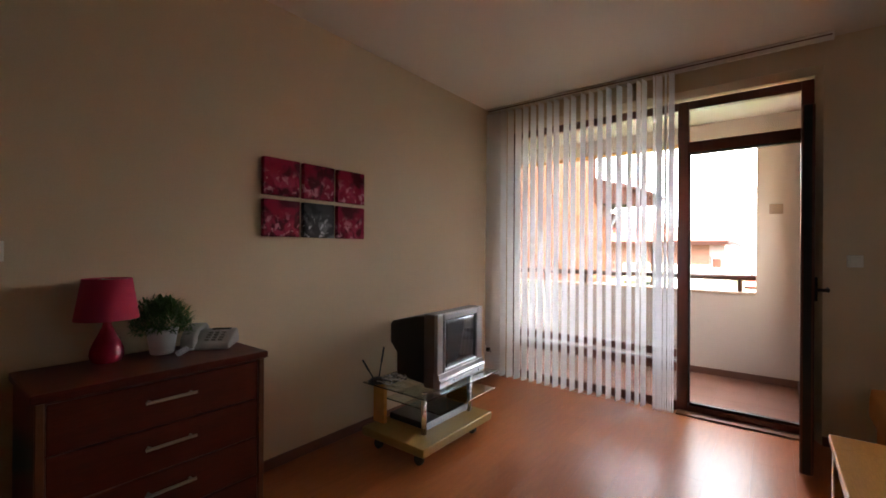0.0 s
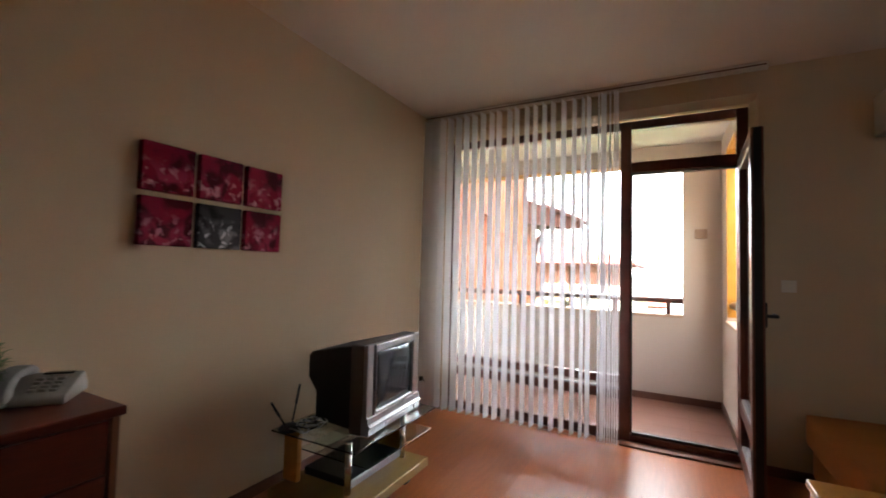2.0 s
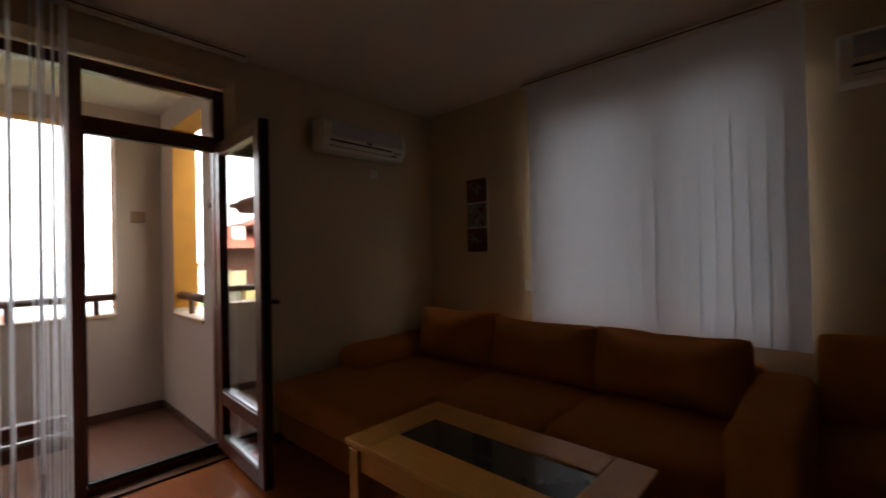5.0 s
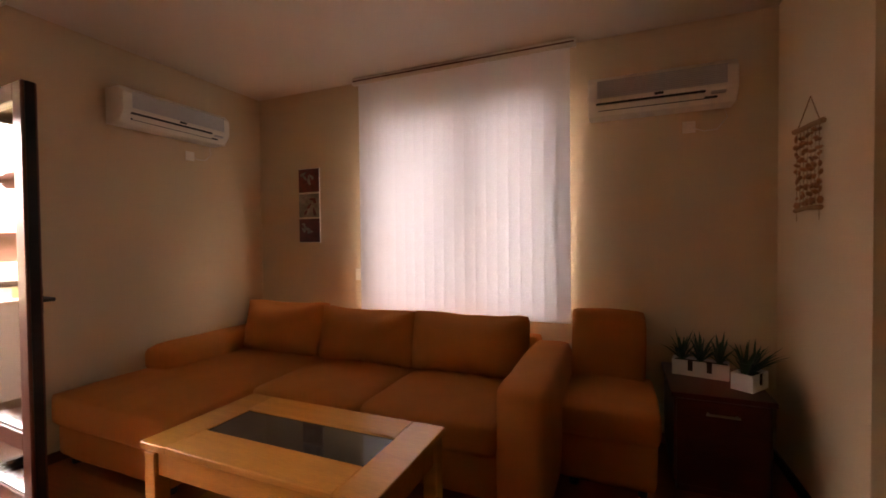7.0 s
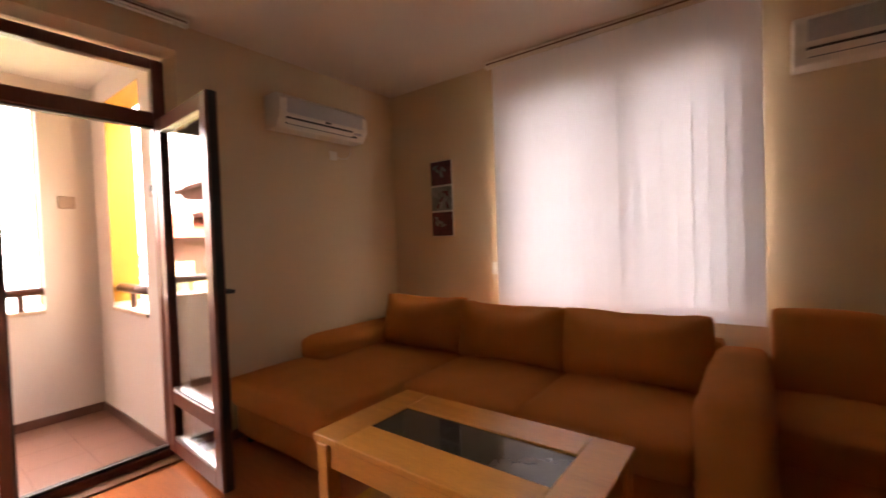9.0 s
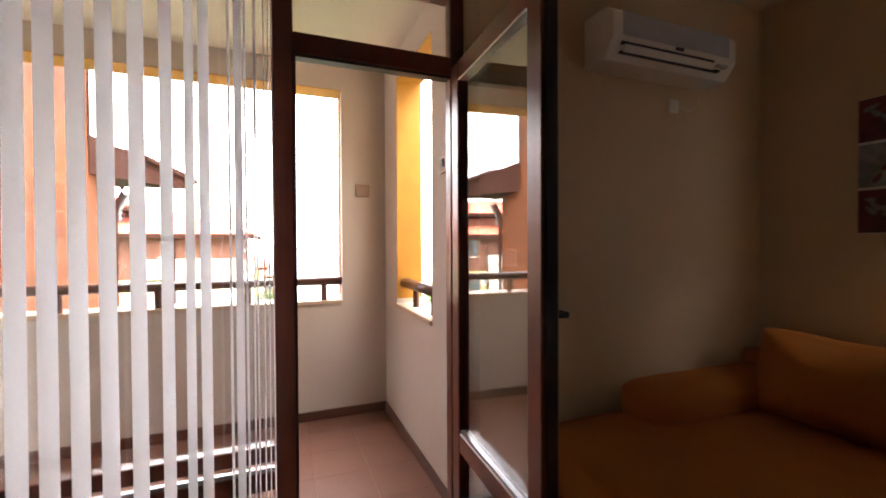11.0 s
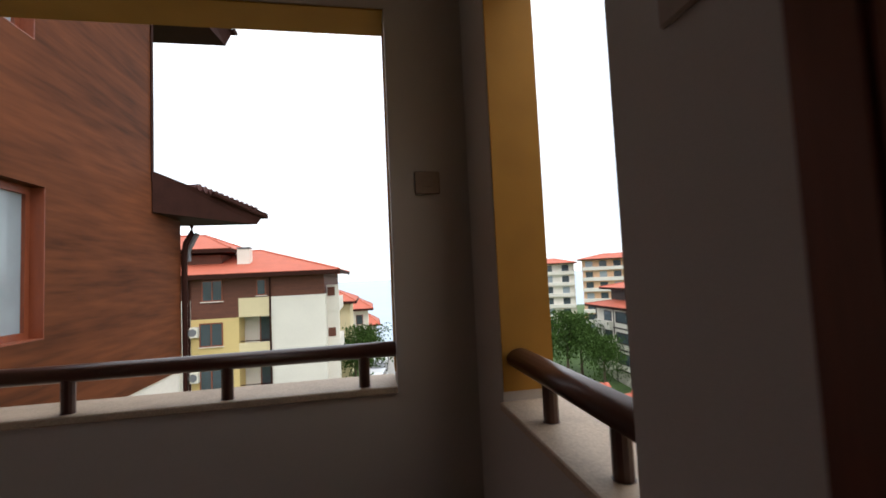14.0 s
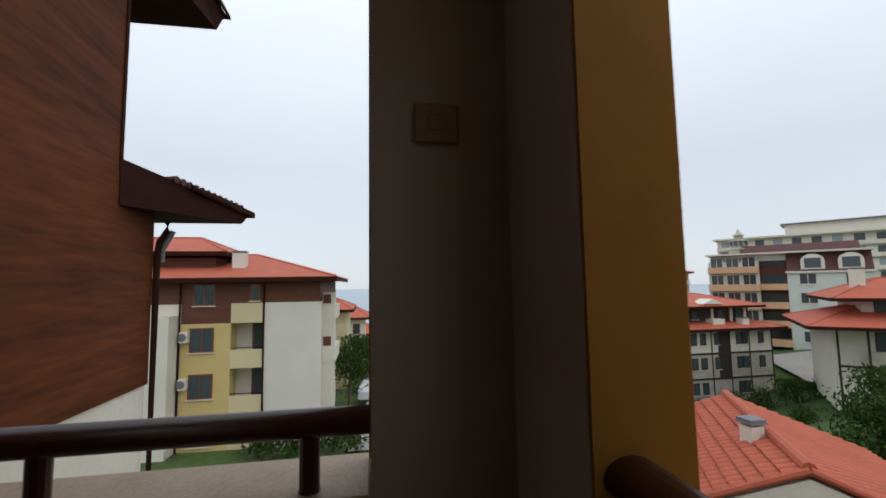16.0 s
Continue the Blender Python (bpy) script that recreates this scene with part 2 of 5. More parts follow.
def tube(points, r, n=8):
    """A round cable along points."""
    cu = [Vector(p) for p in points]
    bm = bmesh.new()
    rings = []
    for i, p in enumerate(cu):
        d = (cu[min(i + 1, len(cu) - 1)] - cu[max(i - 1, 0)]).normalized()
        q = d.to_track_quat("Z", "Y").to_matrix()
        rings.append([bm.verts.new(p + q @ Vector((r * math.cos(2 * math.pi * k / n), r * math.sin(2 * math.pi * k / n), 0))) for k in range(n)])
    for a, b in zip(rings, rings[1:]):
        for k in range(n):
            bm.faces.new((a[k], a[(k + 1) % n], b[(k + 1) % n], b[k]))
    bm.faces.new(rings[0][::-1])
    bm.faces.new(rings[-1])
    return bm


def prism(outline, axis, a, b, bevel=0.0):
    """A flat outline pushed from a to b along x, y or z."""
    bm = bmesh.new()
    put = {"x": lambda u, v, w: (w, u, v), "y": lambda u, v, w: (u, w, v), "z": lambda u, v, w: (u, v, w)}[axis]
    lo, hi = [bm.verts.new(put(u, v, a)) for u, v in outline], [bm.verts.new(put(u, v, b)) for u, v in outline]
    bm.faces.new(lo)
    bm.faces.new(hi)
    for k in range(len(outline)):
        j = (k + 1) % len(outline)
        bm.faces.new((lo[k], lo[j], hi[j], hi[k]))
    bmesh.ops.recalc_face_normals(bm, faces=bm.faces)
    if bevel:
        bmesh.ops.bevel(bm, geom=bm.edges[:], offset=bevel, segments=2, profile=0.5, affect="EDGES", clamp_overlap=True)
    return bm


def cushion(x0, y0, z0, x1, y1, z1, puff=0.02, r=0.05, seed=1):
    """A soft upholstered block with rounded edges and slightly swollen, uneven faces."""
    bm = box(x0, y0, z0, x1, y1, z1)
    bmesh.ops.subdivide_edges(bm, edges=bm.edges[:], cuts=11, use_grid_fill=True)
    c, h = Vector(((x0 + x1) / 2, (y0 + y1) / 2, (z0 + z1) / 2)), Vector(((x1 - x0) / 2, (y1 - y0) / 2, (z1 - z0) / 2))
    for v in bm.verts:
        p = v.co - c
        inner = Vector([max(-(h[i] - r), min(h[i] - r, p[i])) for i in range(3)])
        d = p - inner
        if d.length > 1e-6:
            p = inner + d.normalized() * r
        u = [p[i] / h[i] for i in range(3)]
        for i in range(3):
            j, k = (i + 1) % 3, (i + 2) % 3
            p[i] += puff * u[i] * max(0.0, 1 - u[j] ** 2) * max(0.0, 1 - u[k] ** 2)
        p += 0.006 * noise.noise_vector((c + p) * 5 + Vector((seed, 0, 0)))
        v.co = c + p
    return bm


def part(name, bm, material, parent=None, label="", smooth=False):
    me = bpy.data.meshes.new(name)
    bm.to_mesh(me)
    bm.free()
    me.materials.append(material)
    if smooth:
        me.polygons.foreach_set("use_smooth", [True] * len(me.polygons))
    ob = new(name, me)
    if parent:
        ob.parent = parent
    return tagged(ob, label=label)


def thing(name, label, category, at=(0, 0, 0), turn=0.0, group="", kind=""):
    ob = new(name)
    ob.matrix_basis = pose(*at, 0, 0, turn)
    return tagged(ob, label=label, category=category, group=group, kind=kind)


def structure(name, bm, material, label="", category="", smooth=False):
    return tagged(part(name, bm, material, None, label, smooth), category=category or name.split("_")[0], kind="structure")


# ---- the room ----
W, N, E, S, H = -2.1, 3.8, 2.2, -0.12, 2.6
# Assumed depth, out of view: set far back to weaken bounced light.
BACK = -6.2
structure("floor", box(W, BACK, -0.12, E, N + 0.16, -0.012), SUBFLOOR, "reddish wood laminate floor", "floor")
structure("ceiling", box(W - 0.2, BACK - 0.2, H, E + 0.25, N + 0.16, H + 0.2), CEIL, "plain warm white plaster ceiling", "ceiling")
structure("wall_west", box(W - 0.2, BACK - 0.2, -0.12, W, N + 0.16, H), PAINT, "cream painted plaster wall", "wall")
EW0, EW1, EWB, EWT = 1.09, 2.59, 0.74, 2.42
structure("wall_east", plus(box(E, BACK - 0.2, -0.12, E + 0.25, EW0, H), box(E, EW1, -0.12, E + 0.25, N + 0.16, H), box(E, EW0, -0.12, E + 0.25, EW1, EWB), box(E, EW0, EWT, E + 0.25, EW1, H)), PAINT, "cream painted plaster wall with a window", "wall")
structure("wall_south", box(1.205, S - 0.16, -0.012, E, S, H), PAINT, "cream painted partition wall with a free end", "wall")
structure("wall_back", box(W, BACK - 0.2, -0.12, E, BACK, H), PAINT, "unseen plain cream wall set deep to lessen bounced light", "wall")
DX0, DX1, WX0, RT = -0.47, 0.332, -1.92, 2.402
structure("wall_north", plus(prism([(DX1 + 0.035, N), (E, N), (E, N + 0.16), (DX1, N + 0.16), (DX1, N + 0.085)], "z", -0.12, RT), box(W, N, -0.12, WX0, N + 0.16, RT), prism([(N, RT + 0.035), (N, H), (N + 0.16, H), (N + 0.16, RT), (N + 0.085, RT)], "x", W, DX1 + 0.035), prism([(N, RT), (N, H), (N + 0.16, H), (N + 0.16, RT)], "x", DX1 + 0.035, E)), PAINT, "cream painted plaster wall with a glazed opening", "wall")
for nm, b in (("baseboard", box(W, BACK, 0, W + 0.016, N - 0.016, 0.06, 0.003)), ("baseboard", box(DX1 + 0.036, N - 0.016, 0, E, N, 0.06, 0.003)), ("baseboard", box(E - 0.016, S, 0, E, N - 0.016, 0.06, 0.003)), ("baseboard", box(1.205, S, 0, E - 0.016, S + 0.016, 0.06, 0.003)), ("baseboard", box(W + 0.016, N - 0.016, 0, WX0, N, 0.06, 0.003))):
    structure(nm, b, SKIRT, "dark brown wooden skirting board", "baseboard")

# ---- glazed front: fixed window and balcony door ----
FY0, FY1 = N + 0.085, N + 0.15


def pane(bm, parent, material=GLASS):
    """A double pane: two sheets with a gap between them."""
    flat = min(range(3), key=lambda i: max(v.co[i] for v in bm.verts) - min(v.co[i] for v in bm.verts))
    second = bm.copy()
    for v in second.verts:
        v.co[flat] += 0.016
    plus(bm, second)
    ob = part("pane", bm, material, parent, "clear glass pane")
    ob.visible_shadow = False
    return ob


win = thing("window_1", "brown framed floor-to-ceiling fixed window beside the balcony door", "window", kind="structure")
part("window_frame", plus(box(WX0, FY0, 0, WX0 + 0.06, FY1, RT - 0.02, 0.004), box(WX0 + 0.06, FY0, RT - 0.085, DX0, FY1, RT - 0.02, 0.004), box(WX0 + 0.06, FY0, 0, DX0, FY1, 0.075, 0.004)), FRAME, win)
part("rail", plus(box(WX0 + 0.062, FY0 + 0.002, 0.30, DX0 - 0.002, FY1 - 0.002, 0.37, 0.004), box(WX0 + 0.062, FY0 + 0.004, 0.41, DX0 - 0.002, FY1 - 0.004, 0.47, 0.004)), FRAME, win)
part("glazing_bead", box(WX0 + 0.064, FY0 + 0.01, 0.37, DX0 - 0.004, FY0 + 0.03, 0.385), SILVER, win, "bright metal glazing strip")
pane(box(WX0 + 0.055, FY0 + 0.03, 0.465, DX0 + 0.005, FY0 + 0.036, RT - 0.08), win)
pane(box(WX0 + 0.055, FY0 + 0.03, 0.07, DX0 + 0.005, FY0 + 0.036, 0.305), win)
doorframe = thing("door_frame", "dark brown balcony door frame with a glazed transom", "door frame", kind="structure")
part("jamb", box(DX0, FY0, 0, DX0 + 0.075, FY1, RT - 0.02, 0.005), FRAME, doorframe)
part("jamb", box(DX1 - 0.07, FY0, 0, DX1 - 0.004, FY1, RT - 0.02, 0.005), FRAME, doorframe)
part("head", box(DX0 + 0.075, FY0 + 0.001, RT - 0.085, DX1 - 0.07, FY1 - 0.001, RT - 0.021, 0.004), FRAME, doorframe)
part("transom_bar", box(DX0 + 0.075, FY0 + 0.001, 1.987, DX1 - 0.07, FY1 - 0.001, 2.069, 0.005), FRAME, doorframe)
part("seal", box(DX0 + 0.075, FY0 + 0.008, 1.975, DX1 - 0.07, FY1 - 0.01, 1.987), GASKET, doorframe, "black rubber seal")
part("seal", box(DX0 + 0.075, FY0 + 0.008, 0.07, DX0 + 0.085, FY1 - 0.01, 1.975), GASKET, doorframe, "black rubber seal")
part("threshold", box(DX0 + 0.075, FY0 + 0.001, 0, DX1 - 0.07, FY1 - 0.001, 0.055, 0.005), FRAME, doorframe, "worn brown threshold")
part("threshold_seal", box(DX0 + 0.085, FY0 + 0.01, 0.055, DX1 - 0.07, FY0 + 0.045, 0.075), GASKET, doorframe, "black rubber threshold seal")
part("threshold_strip", box(DX0 + 0.01, N - 0.015, 0.0, DX1 - 0.02, FY0, 0.014, 0.003), CHERRY_EDGE, doorframe)
pane(box(DX0 + 0.07, FY0 + 0.03, 2.064, DX1 - 0.065, FY0 + 0.036, RT - 0.08), doorframe)

LX, LY, LH = 0.266, FY0 + 0.004, 2.022
leaf = thing("door_1", "open brown framed glass balcony door swung into the room", "door", (LX, LY, 0.0), -2.8, kind="structure")
LW, LT = 0.745, 0.058
part("leaf_frame", plus(box(0, -0.085, 0.045, LT, 0, LH, 0.006), box(0, -LW, 0.045, LT, -LW + 0.085, LH, 0.006), box(0.001, -LW + 0.084, LH - 0.085, LT - 0.001, -0.084, LH - 0.001, 0.004), box(0.001, -LW + 0.084, 0.046, LT - 0.001, -0.084, 0.135, 0.004)), FRAME, leaf)
part("mid_rail", box(0.001, -LW + 0.084, 0.345, LT - 0.001, -0.084, 0.43, 0.004), FRAME, leaf)
for z0, z1 in ((0.13, 0.35), (0.425, LH - 0.08)):
    pane(box(0.024, -LW + 0.08, z0, 0.030, -0.08, z1), leaf)
for z in (0.136, 0.431):
    part("glazing_bead", box(0.006, -LW + 0.086, z, 0.024, -0.086, z + 0.012), SILVER, leaf, "bright metal glazing strip")
part("edge_seal", box(0.012, -LW - 0.006, 0.05, LT - 0.012, -LW, LH - 0.005), GASKET, leaf, "black rubber edge seal")
hd = part("handle", plus(box(LT, -LW + 0.03, 0.97, LT + 0.012, -LW + 0.058, 1.10, 0.004), rod((LT + 0.01, -LW + 0.044, 1.03), (LT + 0.055, -LW + 0.044, 1.03), 0.009), box(LT + 0.045, -LW + 0.036, 1.02, LT + 0.062, -LW + 0.16, 1.04, 0.006)), BLACK, leaf, "black lever handle")
for z in (0.25, 1.0, 1.8):
    part("hinge", rod((LT + 0.004, -0.002, z), (LT + 0.004, -0.002, z + 0.09), 0.009), FRAME, leaf)

# ---- balcony ----
BX0, BX1, BY0, BY1, BZ, BH = -2.8, 0.322, N + 0.16, 5.37, -0.05, 2.57
NY, EX, OT = 5.565, 0.505, 2.39
structure("balcony_floor", box(BX0, BY0, BZ - 0.15, EX, NY, BZ - 0.008), GROUT, "brown tiled balcony floor", "floor")
structure("balcony_ceiling", box(BX0 - 0.2, BY0, BH, EX, NY, BH + 0.25), PLASTER, "pale plastered balcony ceiling", "ceiling")
structure("balcony_wall_north", plus(box(BX0, BY1, BZ - 0.15, BX1, NY - 0.002, 0.80), box(-0.008, BY1, 0.80, BX1, NY - 0.002, BH), box(BX0, BY1, OT + 0.004, -0.008, NY - 0.002, BH)), PLASTER, "pale plastered balcony parapet with a wide opening", "wall")
structure("balcony_wall_east", plus(box(BX1, BY0, BZ - 0.15, EX - 0.002, NY, 0.80), box(BX1, 5.036, 0.80, EX - 0.002, NY, BH), box(BX1, BY0, 0.80, EX - 0.002, 4.303, BH), box(BX1, 4.303, OT + 0.004, EX - 0.002, 5.036, BH)), PLASTER, "pale plastered balcony side wall with an opening", "wall")
structure("balcony_wall_west", box(BX0 - 0.2, BY0, BZ - 0.15, BX0, NY, BH), PLASTER, "pale plastered balcony end wall", "wall")
structure("facade_below", plus(box(BX0 - 0.2, BY0, -9.5, EX, NY - 0.01, BZ - 0.15), box(-9, BACK - 0.2, -9.5, E + 0.25, BY0 - 0.002, -0.125)), YELLOW, "ochre plastered outer wall below the balcony", "wall")
structure("reveal", plus(box(BX1 + 0.003, 5.030, 0.86, EX, 5.036, OT)), YELLOW, "ochre yellow painted opening reveal", "trim")
structure("reveal", box(BX1 + 0.012, 4.303, 0.86, EX, 4.308, OT), YELLOW, "ochre yellow painted opening reveal", "trim")
structure("reveal", box(BX1 + 0.002, 4.309, OT - 0.004, EX, 5.03, OT + 0.002), YELLOW, "ochre yellow painted soffit", "trim")
structure("reveal", box(BX0, BY1 + 0.002, OT - 0.004, -0.012, NY, OT + 0.002), YELLOW, "ochre yellow painted soffit", "trim")
structure("reveal", box(-0.012, BY1 + 0.10, 0.86, -0.006, NY, OT), YELLOW, "ochre yellow painted opening reveal", "trim")
structure("sill", box(BX0, BY1 - 0.014, 0.80, -0.01, NY + 0.03, 0.828, 0.004), SILLSTONE, "beige stone parapet sill", "sill")
structure("sill", box(BX1 - 0.014, 4.305, 0.80, EX + 0.03, 5.034, 0.828, 0.004), SILLSTONE, "beige stone parapet sill", "sill")
for b in (box(BX0, BY1 - 0.012, BZ, BX1 - 0.012, BY1, 0.02, 0.002), box(BX1 - 0.012, BY0, BZ, BX1, BY1 - 0.0, 0.02, 0.002)):
    structure("balcony_baseboard", b, BSKIRT, "dark brown tile skirting", "baseboard")
def oval_bar(a, b, half_width, half_height, n=18):
    """A level bar of oval section from a to b."""
    a, b = Vector(a), Vector(b)
    side = (b - a).cross(Vector((0, 0, 1))).normalized()
    bm = bmesh.new()
    ends = [[bm.verts.new(p + side * half_width * math.cos(2 * math.pi * k / n) + Vector((0, 0, half_height * math.sin(2 * math.pi * k / n)))) for k in range(n)] for p in (a, b)]
    for k in range(n):
        bm.faces.new((ends[0][k], ends[0][(k + 1) % n], ends[1][(k + 1) % n], ends[1][k]))
    bm.faces.new(ends[0][::-1])
    bm.faces.new(ends[1])
    bmesh.ops.recalc_face_normals(bm, faces=bm.faces)
    return bm


railing = thing("balcony_railing", "dark brown painted tubular handrail on short posts", "railing", group="balcony railings")
part("handrail", oval_bar((BX0, 5.412, 0.968), (-0.012, 5.412, 0.968), 0.038, 0.031), RAIL, railing, smooth=True)
for x in (-2.23, -1.71, -1.19, -0.655, -0.14):
    part("post", plus(rod((x, 5.405, 0.826), (x, 5.405, 0.95), 0.022), rod((x, 5.405, 0.826), (x, 5.405, 0.829), 0.025)), RAIL, railing, smooth=False)
railing2 = thing("balcony_railing", "dark brown painted tubular handrail on short posts", "railing", group="balcony railings")
part("handrail", oval_bar((0.386, 4.293, 0.968), (0.386, 5.045, 0.968), 0.046, 0.033), RAIL, railing2, smooth=True)
for y in (4.46, 4.81):
    part("post", plus(rod((0.392, y, 0.826), (0.392, y, 0.95), 0.022), rod((0.392, y, 0.826), (0.392, y, 0.829), 0.025)), RAIL, railing2)


def cover_plate(at, turn, w, h, label, knob=True):
    t = thing("cover_plate", label, "switch", at, turn)
    part("plate", box(-w / 2, -0.012, -h / 2, w / 2, 0, h / 2, 0.004), BOXCOVER, t)
    part("rocker", box(-w * 0.2, -0.017, -h * 0.2, w * 0.2, -0.012, h * 0.2, 0.002), BOXCOVER if not knob else GASKET, t)


cover_plate((0.145, BY1, 1.647), 0, 0.105, 0.095, "beige electric cover plate on the balcony wall", False)
cover_plate((BX1, 4.11, 1.645), -90, 0.10, 0.10, "beige switch with a dark rocker on the balcony wall")


# ---- blinds ----
def slat_mesh(z0, z1, w, bow=0.004):
    """A cloth slat, a little bowed, with a weight pocket at its foot and a clip at its head."""
    bm = bmesh.new()
    cols = 5
    rows = [z0, z0 + 0.03, z0 + 0.034, (z0 + z1) / 2, z1 - 0.03, z1]
    vs = [[bm.verts.new((bow * (1 - (2 * c / (cols - 1) - 1) ** 2), -w / 2 + w * c / (cols - 1), z)) for c in range(cols)] for z in rows]
    for a, b in zip(vs, vs[1:]):
        for c in range(cols - 1):
            bm.faces.new((a[c], a[c + 1], b[c + 1], b[c]))
    return bm


blind = thing("vertical_blind", "white vertical cloth blind turned half open before the window", "blind", group="vertical blinds")
part("headrail", plus(box(W + 0.02, N - 0.105, H - 0.035, 0.40, N - 0.06, H, 0.004), box(W + 0.02, N - 0.097, H - 0.045, 0.398, N - 0.068, H - 0.03)), PLASTIC, blind, "white metal headrail")
# Thin dark strip on the rail's face paints the shadow line.
part("groove_shade_strip", box(W + 0.022, N - 0.107, H - 0.027, 0.398, N - 0.104, H - 0.018), SKIRT, blind, "dark strip drawn as groove shade along the rail")
part("end_cap", box(0.40, N - 0.108, H - 0.046, 0.408, N - 0.058, H, 0.002), PLASTIC, blind)
first = None
xs = [-2.065 + 0.0755 * k for k in range(17)] + [-0.78, -0.718, -0.672, -0.572] + [-0.598 + 0.0162 * k for k in range(9)]
rng = random.Random(4)
for k, x in enumerate(xs):
    if first is None:
        first = part("slat", slat_mesh(0.035, H - 0.045, 0.089), BLIND, blind, smooth=True)
        ob = first
    else:
        ob = new("slat", first.data)
        ob.parent = blind
    lean = (-58 if k < 2 else -11) + rng.uniform(-3, 3) if k < 21 else 0.6 + rng.uniform(-0.8, 0.8)
    ob.matrix_basis = pose(x, N - 0.082, 0, rng.uniform(-0.25, 0.25), rng.uniform(-0.2, 0.2), lean)
part("bottom_chain", plus(tube([(-2.05, N - 0.125, 0.05), (-1.3, N - 0.125, 0.046), (-0.64, N - 0.125, 0.05)], 0.0015, 5), tube([(-2.05, N - 0.04, 0.05), (-1.3, N - 0.04, 0.046), (-0.64, N - 0.04, 0.05)], 0.0015, 5)), PLASTIC, blind)

ewin = thing("window_2", "brown framed two-leaf window behind a closed blind", "window", kind="structure")
X0 = E + 0.08
MY = 1.72
part("window_frame", plus(box(X0, EW0, EWB, X0 + 0.07, EW0 + 0.07, EWT, 0.004), box(X0, EW1 - 0.07, EWB, X0 + 0.07, EW1, EWT, 0.004), box(X0, EW0 + 0.07, EWB, X0 + 0.07, EW1 - 0.07, EWB + 0.08, 0.004), box(X0, EW0 + 0.07, EWT - 0.08, X0 + 0.07, EW1 - 0.07, EWT, 0.004), box(X0, MY - 0.07, EWB + 0.08, X0 + 0.07, MY + 0.07, EWT - 0.08, 0.004)), FRAME, ewin)
pane(box(X0 + 0.03, EW0 + 0.065, EWB + 0.075, X0 + 0.036, MY - 0.065, EWT - 0.075), ewin)
pane(box(X0 + 0.03, MY + 0.065, EWB + 0.075, X0 + 0.036, EW1 - 0.065, EWT - 0.075), ewin)
part("window_sill", box(E - 0.03, EW0 - 0.02, EWB - 0.025, X0, EW1 + 0.02, EWB + 0.003, 0.006), VENEER_DARK, ewin, "brown wooden window sill")
eblind = thing("vertical_blind", "white vertical cloth blind drawn closed over the window", "blind", group="vertical blinds")
part("headrail", plus(box(E - 0.095, 0.985, H - 0.04, E - 0.05, 2.70, H, 0.004), box(E - 0.087, 0.99, H - 0.05, E - 0.058, 2.695, H - 0.035)), PLASTIC, eblind, "white metal headrail")
# Same painted shadow line on the east headrail.
part("groove_shade_strip", box(E - 0.097, 0.987, H - 0.030, E - 0.094, 2.698, H - 0.019), SKIRT, eblind, "dark strip drawn as groove shade along the rail")
for y in (0.977, 2.70):
    part("end_cap", box(E - 0.098, y, H - 0.052, E - 0.048, y + 0.008, H, 0.002), PLASTIC, eblind)
first = None
for k in range(20):
    if first is None:
        first = ob = part("slat", slat_mesh(0.725, H - 0.05, 0.089, 0.0015), BLIND_DENSE, eblind, smooth=True)
    else:
        ob = new("slat", first.data)
        ob.parent = eblind
    ob.matrix_basis = pose(E - 0.072, 1.06 + 0.0818 * k, 0, rng.uniform(-0.03, 0.03), 0, 3.0 + rng.uniform(-0.3, 0.3))


# ---- things on the walls ----
def air_conditioner(at, turn, label):
    """Wall unit: the back is on y = 0, the front faces -y."""
    t = thing("air_conditioner", label, "air conditioner", at, turn, group="wall air conditioners")
    w, h, d = 0.79, 0.235, 0.19
    side = [(0, 0), (0, h), (-d * 0.75, h), (-d, h - 0.045), (-d, 0.075), (-d * 0.72, 0.0)]
    part("body", prism(side, "x", -w / 2, w / 2, 0.008), PLASTIC, t)
    g = bmesh.new()
    for k in range(9):
        z = 0.100 + k * 0.0112
        plus(g, box(-w / 2 + 0.06, -d - 0.006, z, w / 2 - 0.06, -d + 0.002, z + 0.007, 0.002))
    part("front_grille", plus(g, box(-w / 2 + 0.055, -d - 0.003, 0.095, w / 2 - 0.055, -d + 0.002, 0.200)), GREY_PLASTIC, t, "light grey slatted front grille")
    part("air_outlet", box(-w / 2 + 0.05, -d - 0.001, 0.057, w / 2 - 0.16, -d * 0.80, 0.068), GASKET, t, "dark air outlet slot")
    part("air_outlet", box(-w / 2 + 0.06, -d * 0.93, 0.026, w / 2 - 0.10, -d * 0.80, 0.034), GASKET, t, "dark air outlet slot")
    b = box(-w / 2 + 0.055, -0.004, -0.002, w / 2 - 0.165, 0.004, 0.030, 0.002)
    bmesh.ops.transform(b, matrix=pose(0, -d * 0.985, 0.024, 28, 0, 0), verts=b.verts)
    part("louver", b, PLASTIC, t)
    part("badge", box(-0.024, -d - 0.009, 0.076, 0.024, -d - 0.0005, 0.090, 0.002), BLACK, t, "small dark badge")
    part("display", box(w / 2 - 0.13, -d - 0.002, 0.045, w / 2 - 0.06, -d * 0.85, 0.058, 0.002), GREY_PLASTIC, t)
    return t


air_conditioner((1.315, N, 2.07), 0, "white split air conditioner with a grey grille")
air_conditioner((E, 0.502, 2.055), -90, "white split air conditioner with dark outlet slots")


def unit_lead(points, label):
    """A thin supply lead hanging between an air conditioner and its socket."""
    t = thing("power_lead", label, "cable", points[0])
    part("lead", tube([Vector(p) - Vector(points[0]) for p in points], 0.0025, 6), PAPER, t, smooth=True)


